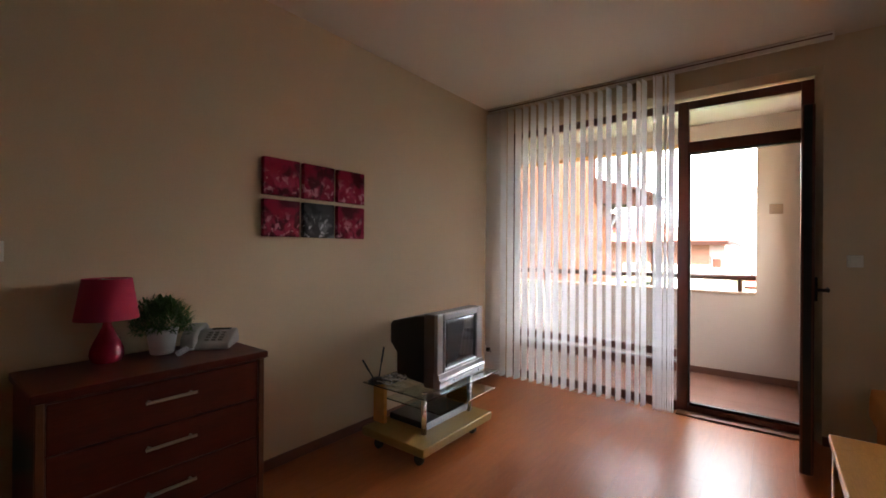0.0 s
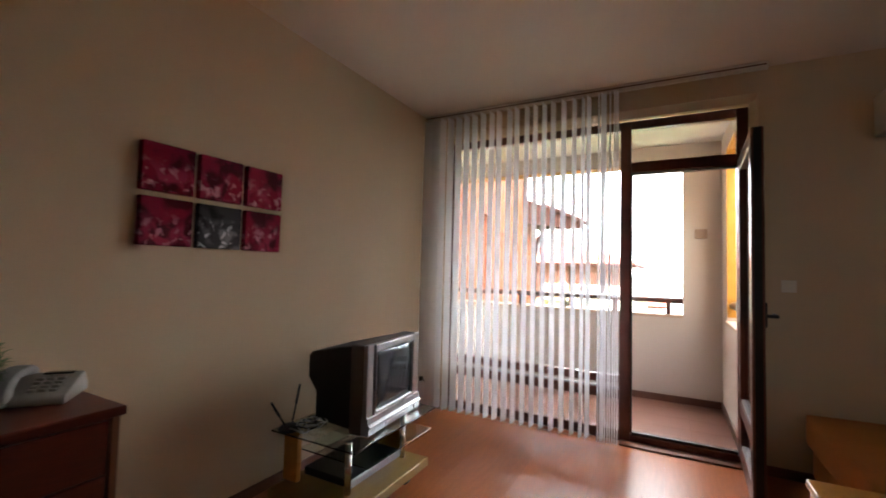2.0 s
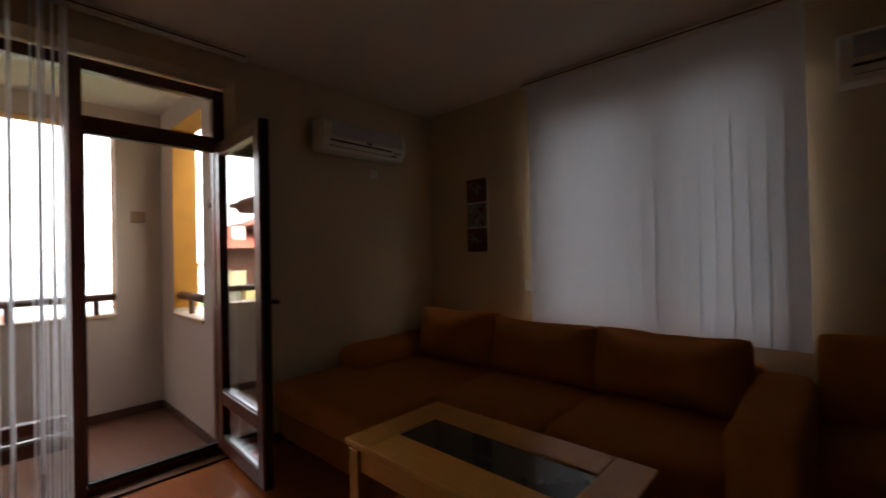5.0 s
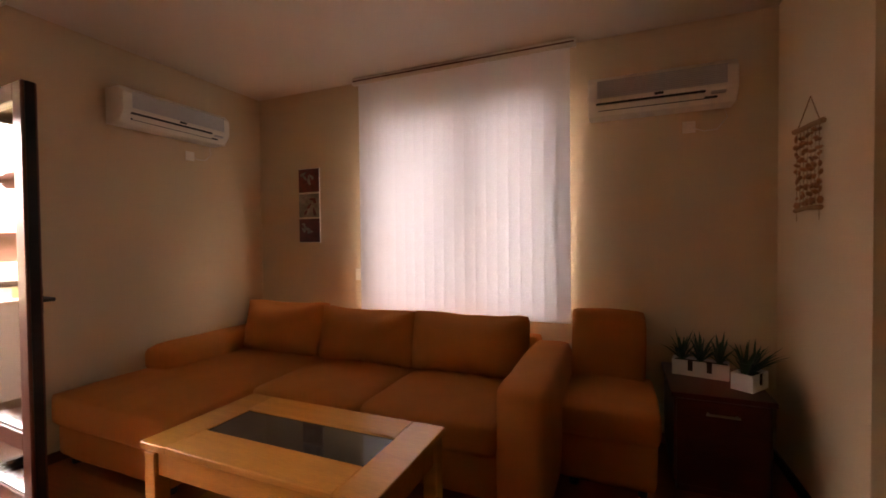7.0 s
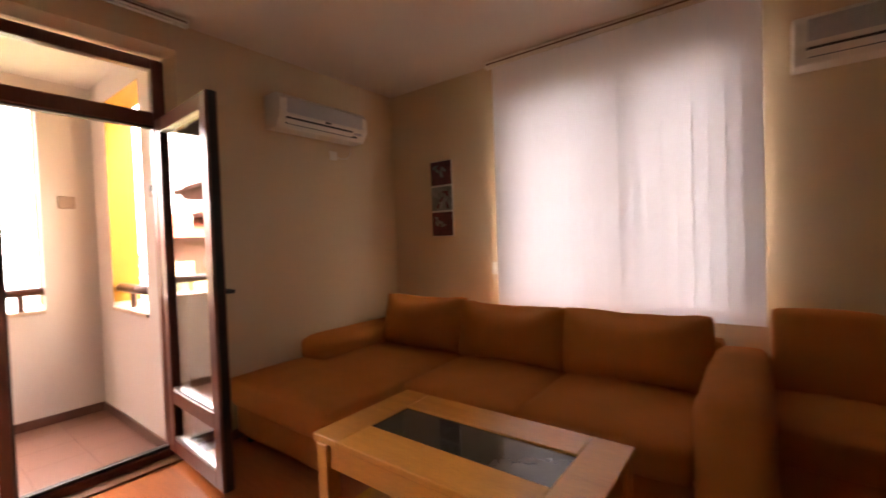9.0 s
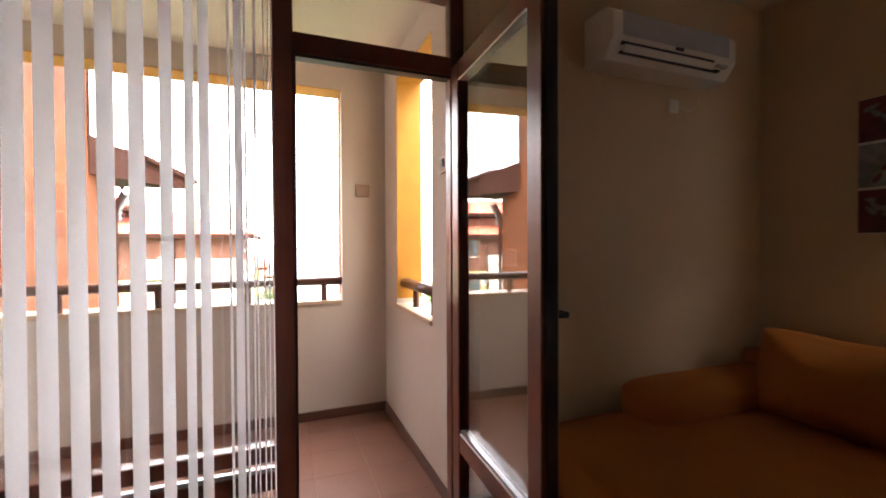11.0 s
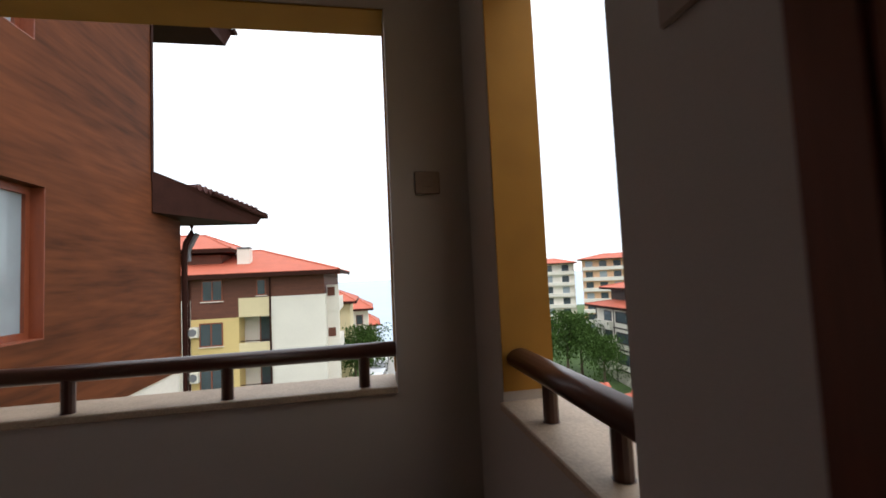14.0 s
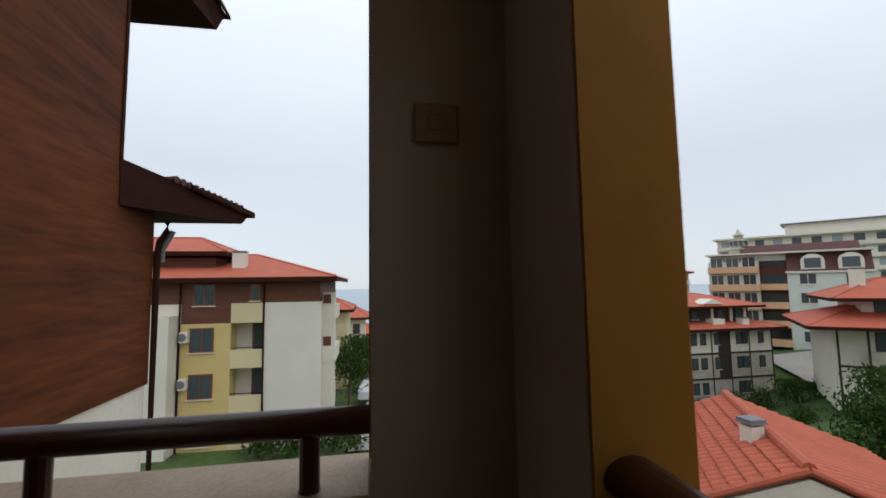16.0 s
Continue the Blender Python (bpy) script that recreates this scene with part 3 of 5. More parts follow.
unit_lead([(1.66, N - 0.02, 2.06), (1.67, N - 0.02, 2.0), (1.62, N - 0.02, 1.95), (1.56, N - 0.02, 1.945), (1.52, N - 0.018, 1.96)], "thin white lead hanging below the air conditioner")
unit_lead([(E - 0.02, 0.15, 2.07), (E - 0.02, 0.13, 2.0), (E - 0.02, 0.18, 1.935), (E - 0.02, 0.25, 1.93), (E - 0.018, 0.305, 1.955)], "thin white lead hanging below the air conditioner")


def switch(at, turn, label, name="wall_switch", w=0.075, h=0.075):
    t = thing(name, label, "switch" if "switch" in name else "socket", at, turn)
    part("plate", box(-w / 2, -0.009, -h / 2, w / 2, 0, h / 2, 0.003), PLASTIC, t)
    part("rocker", box(-w * 0.3, -0.013, -h * 0.3, w * 0.3, -0.009, h * 0.3, 0.002), PLASTIC, t)
    return t


switch((W, 0.375, 1.215), 90, "white light switch on the cream wall")
switch((0.515, N, 1.178), 0, "white light switch on the cream wall")
switch((E, 2.72, 1.015), -90, "white light switch beside the blind", h=0.10)
switch((1.50, N, 1.965), 0, "white power outlet below the air conditioner", "wall_outlet", 0.07, 0.07)
switch((E, 0.325, 1.965), -90, "white power outlet below the air conditioner", "wall_outlet", 0.07, 0.07)
out = switch((W, 3.71, 0.262), 90, "white power outlet with a plugged black lead", "wall_outlet")
part("plug", plus(box(-0.02, -0.045, -0.02, 0.02, -0.013, 0.02, 0.006), tube([(0, -0.045, 0), (0, -0.07, -0.03), (0.03, -0.06, -0.12), (0.02, -0.03, -0.2), (-0.04, -0.03, -0.245)], 0.004)), BLACK, out, "black plug and lead")


def ellipse(cx, cy, rx, ry, ang, z, n=10):
    """A flat petal in the plane of a picture, pointed at its tip."""
    pts = []
    for k in range(n):
        a = 2 * math.pi * k / n
        u, v = rx * math.cos(a), ry * math.sin(a) * (1 - 0.5 * math.cos(a))
        pts.append((cx + u * math.cos(ang) - v * math.sin(ang), cy + u * math.sin(ang) + v * math.cos(ang), z))
    return pts


def flower_canvas(y, z, w, h, grey):
    """A stretched canvas on the west wall with a loosely painted flower."""
    t = thing("canvas_picture", ("charcoal and white" if grey else "crimson") + " flower print on stretched canvas", "picture", (W, y, z), 0, group="six flower canvases")
    part("canvas", box(0, -w / 2, -h / 2, 0.032, w / 2, h / 2, 0.003), CANVAS_DARK if grey else CANVAS_RED, t)


PW, PH, PY, PZ = 0.222, 0.206, 1.391, 1.299
for i in range(3):
    for j in range(2):
        flower_canvas(PY + PW / 2 + i * 0.2475, PZ + PH / 2 + j * 0.231, PW, PH, i == 1 and j == 0)

trip = thing("photo_panel", "narrow hanging panel of three small dark photographs", "picture", (E, 3.228, 1.607), 0)
part("backing", box(-0.012, -0.112, -0.325, 0, 0.112, 0.325, 0.002), PAPER, trip, "white paper backing")
for k, (m, z) in enumerate(((PRINT_A, 0.218), (PRINT_B, 0.0), (PRINT_A, -0.218))):
    ph = part("photograph", box(-0.0145, -0.110, z - 0.102, -0.012, 0.110, z + 0.102), m, trip)
    r = random.Random(k)
    blot = bmesh.new()
    for q in range(5):
        y, zz = r.uniform(-0.07, 0.07), r.uniform(-0.06, 0.06)
        blot.faces.new([blot.verts.new((-0.0148 - 0.0001 * q, y + u, z + zz + v)) for u, v, _ in ellipse(0, 0, r.uniform(0.02, 0.04), 0.012, r.uniform(0, 3), 0)])
    part("shapes", blot, PRINT_B if k != 1 else PRINT_A, ph)

hang = thing("wall_hanging", "brown shell and driftwood wall hanging on a twine loop", "wall hanging", (1.72, S, 1.385), 0)
hang.scale = (1, 1, 1.12)
part("twine", plus(tube([(-0.125, 0.02, 0.375), (0, 0.012, 0.50)], 0.0025, 6), tube([(0, 0.012, 0.50), (0.13, 0.02, 0.385)], 0.0025, 6)), TWINE, hang)
part("top_stick", tube([(-0.165, 0.022, 0.365), (-0.05, 0.024, 0.372), (0.06, 0.022, 0.376), (0.165, 0.022, 0.385)], 0.012, 8), TWINE, hang)
part("bottom_stick", tube([(-0.15, 0.022, 0.03), (0.0, 0.024, 0.036), (0.15, 0.022, 0.03)], 0.010, 8), TWINE, hang)
rr = random.Random(7)
for k in range(7):
    x = -0.13 + k * 0.043
    part("string", tube([(x, 0.022, 0.37), (x + 0.004, 0.022, 0.2), (x, 0.022, 0.03 - (0.05 if k in (0, 6) else 0))], 0.0015, 5), TWINE, hang)
    for q in range(9):
        s = bmesh.new()
        bmesh.ops.create_icosphere(s, subdivisions=1, radius=1)
        bmesh.ops.transform(s, matrix=Matrix.Translation((x + rr.uniform(-0.018, 0.018) + 0.012 * math.sin(q * 0.8), 0.024, 0.345 - q * 0.036 + rr.uniform(-0.01, 0.01))) @ Euler((rr.uniform(0, 3), rr.uniform(0, 3), 0)).to_matrix().to_4x4() @ Matrix.Diagonal((rr.uniform(0.008, 0.02), rr.uniform(0.006, 0.012), rr.uniform(0.008, 0.018), 1)), verts=s.verts)
        part("shell", s, SHELL, hang)

# ---- chest of drawers and what stands on it ----
DW, DD, DH = 0.77, 0.40, 0.775
chest = thing("chest_of_drawers", "dark cherry chest of drawers with nickel bar handles", "dresser", (W + 0.02, 0.81, 0))
part("body", box(0, -DW / 2 + 0.012, 0.06, DD - 0.022, DW / 2 - 0.012, DH - 0.03, 0.003), CHERRY, chest)
part("plinth", box(0.02, -DW / 2 + 0.03, 0, DD - 0.05, DW / 2 - 0.03, 0.06), CHERRY, chest)
part("top", box(0, -DW / 2, DH - 0.03, DD + 0.012, DW / 2, DH, 0.006, 2), CHERRY, chest)
for y in (-DW / 2 + 0.012, DW / 2 - 0.036):
    part("side_edge", box(DD - 0.022, y, 0.06, DD, y + 0.024, DH - 0.03, 0.003), CHERRY_EDGE, chest, "lighter solid wood edge")
for k in range(4):
    z = 0.068 + k * 0.168
    dr = part("drawer", box(DD - 0.02, -DW / 2 + 0.04, z, DD - 0.003, DW / 2 - 0.04, z + 0.163, 0.003), CHERRY, chest)
    zh = z + 0.085 + 0.015
    part("handle", plus(rod((DD + 0.022, -0.085, zh), (DD + 0.022, 0.085, zh), 0.006), rod((DD - 0.004, -0.07, zh), (DD + 0.022, -0.07, zh), 0.005), rod((DD - 0.004, 0.07, zh), (DD + 0.022, 0.07, zh), 0.005)), BRASS, dr, "satin nickel bar handle")

lamp = thing("table_lamp", "raspberry pink table lamp with a tapered cloth shade", "lamp", (-1.985, 0.69, DH))
part("base", lathe([(0.040, 0), (0.050, 0.008), (0.057, 0.030), (0.055, 0.051), (0.044, 0.082), (0.028, 0.115), (0.016, 0.145), (0.012, 0.171), (0.015, 0.178)], 32), RED_GLAZE, lamp, "glossy glazed drop-shaped base", True)
part("socket", rod((0, 0, 0.178), (0, 0, 0.23), 0.011), PLASTIC, lamp)
sh = lathe([(0.106, 0.172), (0.081, 0.333), (0.079, 0.333), (0.104, 0.172)], 40)
bmesh.ops.delete(sh, geom=[f for f in sh.faces if len(f.verts) > 4], context="FACES_ONLY")
part("shade", sh, RED, lamp, "raspberry cloth shade", True)
part("shade_ring", plus(rod((-0.08, 0, 0.328), (0.08, 0, 0.328), 0.002), rod((0, -0.08, 0.328), (0, 0.08, 0.328), 0.002), rod((0, 0, 0.22), (0, 0, 0.328), 0.004)), BRASS, lamp)


def blade(bm, base, tip, width, droop, fold=0.0, steps=4):
    """One narrow leaf from base to tip, bending down by droop."""
    a, b = Vector(base), Vector(tip)
    side = (b - a).cross(Vector((0, 0, 1)))
    side = side.normalized() if side.length > 1e-6 else Vector((1, 0, 0))
    rows = []
    for k in range(steps + 1):
        t = k / steps
        p = a.lerp(b, t) + Vector((0, 0, droop * 4 * t * (1 - t)))
        w = width * (1 - t) ** 0.7 * (0.55 + 0.45 * min(1, 4 * t)) if k < steps else 0.0003
        up = Vector((0, 0, fold * w))
        rows.append((bm.verts.new(p - side * w + up), bm.verts.new(p), bm.verts.new(p + side * w + up)))
    for u, v in zip(rows, rows[1:]):
        bm.faces.new((u[0], u[1], v[1], v[0]))
        bm.faces.new((u[1], u[2], v[2], v[1]))


plant = thing("potted_plant", "bushy green artificial plant in a white pot", "plant", (-1.975, 0.88, DH))
plant.scale = (0.86, 0.86, 1.0)
part("pot", lathe([(0.045, 0), (0.052, 0.004), (0.068, 0.098), (0.071, 0.105), (0.064, 0.105), (0.060, 0.085)], 32), POT, plant, "white ceramic pot", True)
part("soil", lathe([(0.058, 0.082), (0.060, 0.09)], 20), SOIL_AND_GAP, plant)
bm = bmesh.new()
r = random.Random(3)
for k in range(1500):
    a, e = r.uniform(0, 2 * math.pi), r.uniform(-0.35, 1.5)
    ln = 0.135 * r.uniform(0.35, 1.0) ** 0.5 * (1 + 0.12 * math.sin(3 * a) + 0.08 * math.sin(5 * a + 4 * e))
    d = Vector((math.cos(a) * math.cos(e), math.sin(a) * math.cos(e), 0.8 * math.sin(e)))
    st = Vector((0, 0, 0.125)) + d * ln
    d2 = (d + Vector((r.uniform(-.8, .8), r.uniform(-.8, .8), r.uniform(-.4, .7)))).normalized()
    blade(bm, st - d2 * 0.012, st + d2 * r.uniform(0.012, 0.028), r.uniform(0.004, 0.0075), 0.004, 0.4, 3)
for k in range(26):
    a, e = 2 * math.pi * k / 26, r.uniform(0.1, 1.4)
    blade(bm, (0, 0, 0.08), (0.10 * math.cos(a) * math.cos(e), 0.10 * math.sin(a) * math.cos(e), 0.13 + 0.08 * math.sin(e)), 0.0025, 0.01, 0.2, 3)
part("foliage", bm, LEAF, plant)

phone = thing("telephone", "grey corded desk telephone with its handset on the cradle", "telephone", (-1.97, 1.075, DH), 50)
part("body", prism([(-0.095, 0), (0.09, 0), (0.09, 0.03), (0.06, 0.072), (0.03, 0.068), (-0.085, 0.026), (-0.095, 0.016)], "x", -0.085, 0.105, 0.006), PHONE, phone, "grey plastic wedge body", True)
part("display", box(0.0, 0.034, 0.066, 0.08, 0.058, 0.074, 0.002), SCREEN, phone, "dark display slot")
for i in range(3):
    for j in range(4):
        part("button", box(-0.005 + i * 0.028, -0.062 + j * 0.02, 0.034 + j * 0.0075, 0.015 + i * 0.028, -0.049 + j * 0.02, 0.044 + j * 0.0075, 0.002), PHONE, phone)
arch = [(-0.118, 0.012), (-0.112, 0.055), (-0.085, 0.082), (-0.04, 0.097), (0.02, 0.103), (0.065, 0.098), (0.092, 0.08), (0.098, 0.05), (0.05, 0.052), (0.04, 0.074), (-0.03, 0.074), (-0.06, 0.052), (-0.068, 0.020)]
part("handset", prism(arch, "x", -0.088, -0.030, 0.008), PHONE, phone, "arched grey handset", True)
part("earpiece_ring", plus(box(-0.084, -0.1185, 0.006, -0.034, -0.066, 0.014, 0.003), box(-0.082, -0.066, 0.045, -0.036, -0.058, 0.052, 0.002)), SILVER, phone, "bright metal trim on the handset's end")
pts = [(-0.06 + 0.011 * math.cos(k * 0.9), -0.11 - 0.0016 * k, 0.014 + 0.011 * math.sin(k * 0.9)) for k in range(60)]
part("coiled_cord", tube(pts, 0.003, 6), SILVER, phone)

# ---- television on its stand ----
stand = thing("tv_stand", "low beech television stand with glass shelves and castors", "tv stand", (-1.70, 2.28, 0))
part("base", box(-0.17, -0.355, 0.096, 0.325, 0.35, 0.145, 0.004), MAPLE, stand, "yellow maple veneer base board")
for x in (-0.11, 0.22):
    for y in (-0.27, 0.27):
        part("castor", plus(rod((x, y - 0.012, 0.03), (x, y + 0.012, 0.03), 0.03, n=16), box(x - 0.015, y - 0.015, 0.05, x + 0.015, y + 0.015, 0.097)), BLACK, stand, "small black castor")
part("upright", box(-0.185, -0.25, 0.145, -0.09, -0.22, 0.372, 0.003), BEECH, stand)
part("upright", box(-0.02, 0.30, 0.145, 0.17, 0.33, 0.372, 0.003), BEECH, stand)
for y in (-0.20, 0.27):
    part("tube_leg", plus(rod((0.195, y, 0.145), (0.195, y, 0.371), 0.016, n=20), rod((0.195, y, 0.3805), (0.195, y, 0.388 if y < 0 else 0.3806), 0.018, n=20)), CHROME, stand, "chrome tube support", True)
part("glass_top", box(-0.26, -0.27, 0.372, 0.285, 0.505, 0.380, 0.002), TABLE_GLASS, stand, "greenish glass top")
part("glass_shelf", box(-0.17, -0.16, 0.262, 0.282, 0.463, 0.269, 0.002), TABLE_GLASS, stand, "greenish glass shelf")

tv = thing("television", "old silver-fronted tube television with a black housing", "television", (-1.50, 2.45, 0.381), 4.0)
TW, TH = 0.56, 0.455
HW = TW / 2
back = prism([(-0.09, 0.012), (-0.09, TH - 0.012), (-0.20, TH - 0.03), (-0.43, TH - 0.085), (-0.455, TH - 0.11), (-0.455, 0.225), (-0.385, 0.16), (-0.385, 0.012)], "y", -HW + 0.02, HW - 0.02, 0.008)
for v in back.verts:
    v.co.y *= 1 - 0.3 * max(0, min(1, (-0.10 - v.co.x) / 0.36))
part("housing", back, BLACK, tv, "black tapered rear housing")
# Collar side: silver shell painted in its shaded tone.
part("shell", box(-0.105, -HW + 0.004, 0.0, -0.02, HW - 0.004, TH - 0.002, 0.008, 2), SILVER_SHADED, tv, "silver collar coloured brownish grey as if in shade")
for s in (-1, 1):
    part("speaker_strip", box(-0.024, s * (HW - 0.030) - 0.030, 0.05, 0.002, s * (HW - 0.030) + 0.030, TH, 0.006, 2), SILVER, tv, "silver speaker strip")
    part("groove", box(-0.03, s * (HW - 0.0635) - 0.0035, 0.06, -0.010, s * (HW - 0.0635) + 0.0035, TH - 0.004), BLACK, tv, "dark groove")
fr = plus(box(-0.03, -HW + 0.067, 0.092, 0.008, -HW + 0.084, TH - 0.003, 0.004), box(-0.03, HW - 0.084, 0.092, 0.008, HW - 0.067, TH - 0.003, 0.004), box(-0.03, -HW + 0.083, TH - 0.042, 0.0075, HW - 0.083, TH - 0.0035, 0.004), box(-0.03, -HW + 0.083, 0.0925, 0.0075, HW - 0.083, 0.112, 0.004))
part("front_bezel", fr, SILVER, tv, "silver screen surround")
sc = box(-0.04, -HW + 0.082, 0.110, -0.008, HW - 0.082, TH - 0.040)
bmesh.ops.subdivide_edges(sc, edges=sc.edges[:], cuts=8, use_grid_fill=True)
for v in sc.verts:
    if v.co.x > -0.009:
        u, w = v.co.y / (HW - 0.082), (v.co.z - 0.262) / 0.153
        v.co.x += 0.010 * (1 - 0.5 * u * u - 0.5 * w * w)
part("screen", sc, SCREEN, tv, "dark bulging glass screen", True)
part("lower_panel", prism([(-0.03, 0.008), (0.016, 0.008), (0.018, 0.012), (0.018, 0.04), (0.026, 0.046), (0.026, 0.054), (0.012, 0.062), (0.009, 0.092), (-0.03, 0.092)], "y", -HW + 0.002, HW - 0.002, 0.002), SILVER, tv, "silver front panel with a ledge")
part("control_panel", box(0.014, -0.12, 0.016, 0.022, 0.10, 0.036, 0.003), GREY_PLASTIC, tv, "grey flap over the front sockets")
part("power_button", rod((0.014, 0.2, 0.026), (0.024, 0.2, 0.026), 0.008, n=16), GREY_PLASTIC, tv)
part("foot", plus(box(-0.36, -0.17, 0.0, -0.06, -0.13, 0.014), box(-0.36, 0.13, 0.0, -0.06, 0.17, 0.014), box(-0.06, -HW + 0.02, 0.0, -0.01, HW - 0.02, 0.01)), BLACK, tv)

dvd = thing("disc_player", "flat silver disc player on the stand's base board", "disc player", (-1.67, 2.33, 0.146))
part("body", box(-0.15, -0.22, 0.006, 0.15, 0.21, 0.045, 0.004), BLACK, dvd)
part("front_panel", box(0.15, -0.22, 0.006, 0.16, 0.21, 0.046, 0.003), SILVER, dvd, "brushed silver front")
part("tray", box(0.16, -0.15, 0.026, 0.163, 0.0, 0.036, 0.001), GREY_PLASTIC, dvd)
for x, y in ((-0.12, -0.18), (-0.12, 0.17), (0.12, -0.18), (0.12, 0.17)):
    part("foot", rod((x, y, 0), (x, y, 0.007), 0.012), BLACK, dvd)

ant = thing("indoor_aerial", "black indoor aerial with two rods on the glass top", "aerial", (-1.88, 2.06, 0.381), 10)
part("base", lathe([(0.055, 0), (0.058, 0.008), (0.045, 0.022), (0.02, 0.032)], 24), BLACK, ant, smooth=True)
part("rod", plus(rod((-0.01, -0.02, 0.02), (-0.035, -0.105, 0.16), 0.005, 0.003), rod((-0.022, -0.06, 0.085), (-0.035, -0.105, 0.16), 0.007, 0.006)), BLACK, ant)
part("rod", plus(rod((-0.01, 0.03, 0.02), (-0.03, 0.11, 0.20), 0.005, 0.003), rod((-0.02, 0.07, 0.11), (-0.03, 0.11, 0.20), 0.007, 0.006)), BLACK, ant)
r = random.Random(11)
cab = thing("cables", "tangle of thin black leads on the glass top", "cable", (-1.83, 2.09, 0.381))
for k in range(4):
    pts = []
    for q in range(26):
        a = q * 0.55 + k
        pts.append((0.02 + 0.05 * math.cos(a) + 0.02 * math.sin(2.3 * q + k), 0.06 + 0.06 * math.sin(a) - 0.004 * q + 0.03 * k, 0.006 + 0.028 * abs(math.sin(0.7 * q + k))))
    part("lead", tube(pts, 0.0028, 6), BLACK if k % 2 else GREY_PLASTIC, cab)

# ---- corner sofa ----
sofa = thing("corner_sofa", "tan upholstered corner sofa with a chaise and three back cushions", "sofa")
part("chaise_base", cushion(0.60, 2.77, 0.05, 2.16, 3.76, 0.25, 0.0, 0.03, 1), SOFA, sofa, smooth=True)
part("chaise_seat", cushion(0.57, 2.75, 0.24, 2.05, 3.77, 0.43, 0.016, 0.034, 2), SOFA, sofa, smooth=True)
part("seat_base", cushion(1.12, 1.2, 0.05, 2.16, 2.78, 0.27, 0.0, 0.03, 3), SOFA, sofa, smooth=True)
for k, (y0, y1) in enumerate(((1.25, 1.994), (2.006, 2.745))):
    part("seat_cushion", cushion(1.08, y0, 0.262, 1.95, y1, 0.432, 0.032, 0.042, 4 + k), SOFA, sofa, smooth=True)
part("arm", cushion(1.06, 1.0, 0.04, 2.12, 1.25, 0.625, 0.012, 0.06, 7), SOFA, sofa, smooth=True)
part("low_arm", cushion(1.09, 3.50, 0.40, 2.05, 3.77, 0.58, 0.012, 0.06, 8), SOFA, sofa, smooth=True)
part("back", cushion(1.97, 1.2, 0.05, 2.165, 3.77, 0.66, 0.0, 0.05, 9), SOFA, sofa, smooth=True)
for k, (y0, y1, z) in enumerate(((2.79, 3.55, 0.825), (2.012, 2.79, 0.805), (1.245, 2.018, 0.815))):
    b = cushion(-0.11, -(y1 - y0) / 2, 0.0, 0.11, (y1 - y0) / 2, z - 0.42, 0.04, 0.03, 20 + k)
    for v in b.verts:
        t = v.co.z / (z - 0.42)
        v.co.z -= 0.052 * t * (1 - (2 * v.co.y / (y1 - y0)) ** 2) - 0.012 * t
        v.co.y *= 1 - 0.03 * (1 - t) - 0.045 * (4 * t * (1 - t))
        v.co.z += 0.008 * noise.noise(v.co * 6 + Vector((k * 5, 0, 0)))
        edge = min(1.0, max(abs(2 * v.co.y / (y1 - y0)), abs(2 * t - 1)))
        v.co.x *= 1.25 - 0.80 * edge ** 4
        v.co.x += 0.014 * noise.noise(v.co * 5 + Vector((9 + k * 3, 0, 0))) + 0.004 * noise.noise(Vector((v.co.y * 9, v.co.z * 26, k)))
    bmesh.ops.transform(b, matrix=Matrix.Translation((1.77, (y0 + y1) / 2, 0.415)) @ pose(0, 0, 0, 0, 13, 0), verts=b.verts)
    cu = part("back_cushion", b, SOFA, sofa, smooth=True)
    w, h = (y1 - y0) / 2 - 0.03, z - 0.42
    pts = [(0, -w + 2 * w * q / 10, h - 0.004 - 0.040 * (1 - (2 * q / 10 - 1) ** 2)) for q in range(11)]
    m = Matrix.Translation((1.77, (y0 + y1) / 2, 0.42)) @ pose(0, 0, 0, 0, 13, 0)
    part("piping", tube([m @ Vector(p) for p in pts], 0.006, 6), PIPING, cu, smooth=True)
for x, y in ((0.66, 2.85), (0.66, 3.68), (1.2, 1.08), (2.08, 1.08), (2.08, 3.68), (1.2, 2.70)):
    part("foot", rod((x, y, 0), (x, y, 0.06), 0.025, 0.03), BLACK, sofa)

chair = thing("sofa_seat", "tan upholstered single seat with an upright back cushion", "armchair", (1.80, 0.79, 0))
part("base", cushion(-0.345, -0.245, 0.05, 0.36, 0.225, 0.30, 0.0, 0.03, 31), SOFA, chair, smooth=True)
part("seat_cushion", cushion(-0.355, -0.255, 0.285, 0.28, 0.235, 0.44, 0.016, 0.025, 32), SOFA, chair, smooth=True)
b = cushion(-0.09, -0.215, 0, 0.09, 0.205, 0.42, 0.008, 0.022, 33)
bmesh.ops.transform(b, matrix=Matrix.Translation((0.245, 0.0, 0.42)) @ pose(0, 0, 0, 0, 8, 0), verts=b.verts)
part("back_cushion", b, SOFA, chair, smooth=True)
for x, y in ((-0.27, -0.18), (-0.27, 0.15), (0.3, -0.18), (0.3, 0.15)):
    part("foot", rod((x, y, 0), (x, y, 0.06), 0.022, 0.026), BLACK, chair)

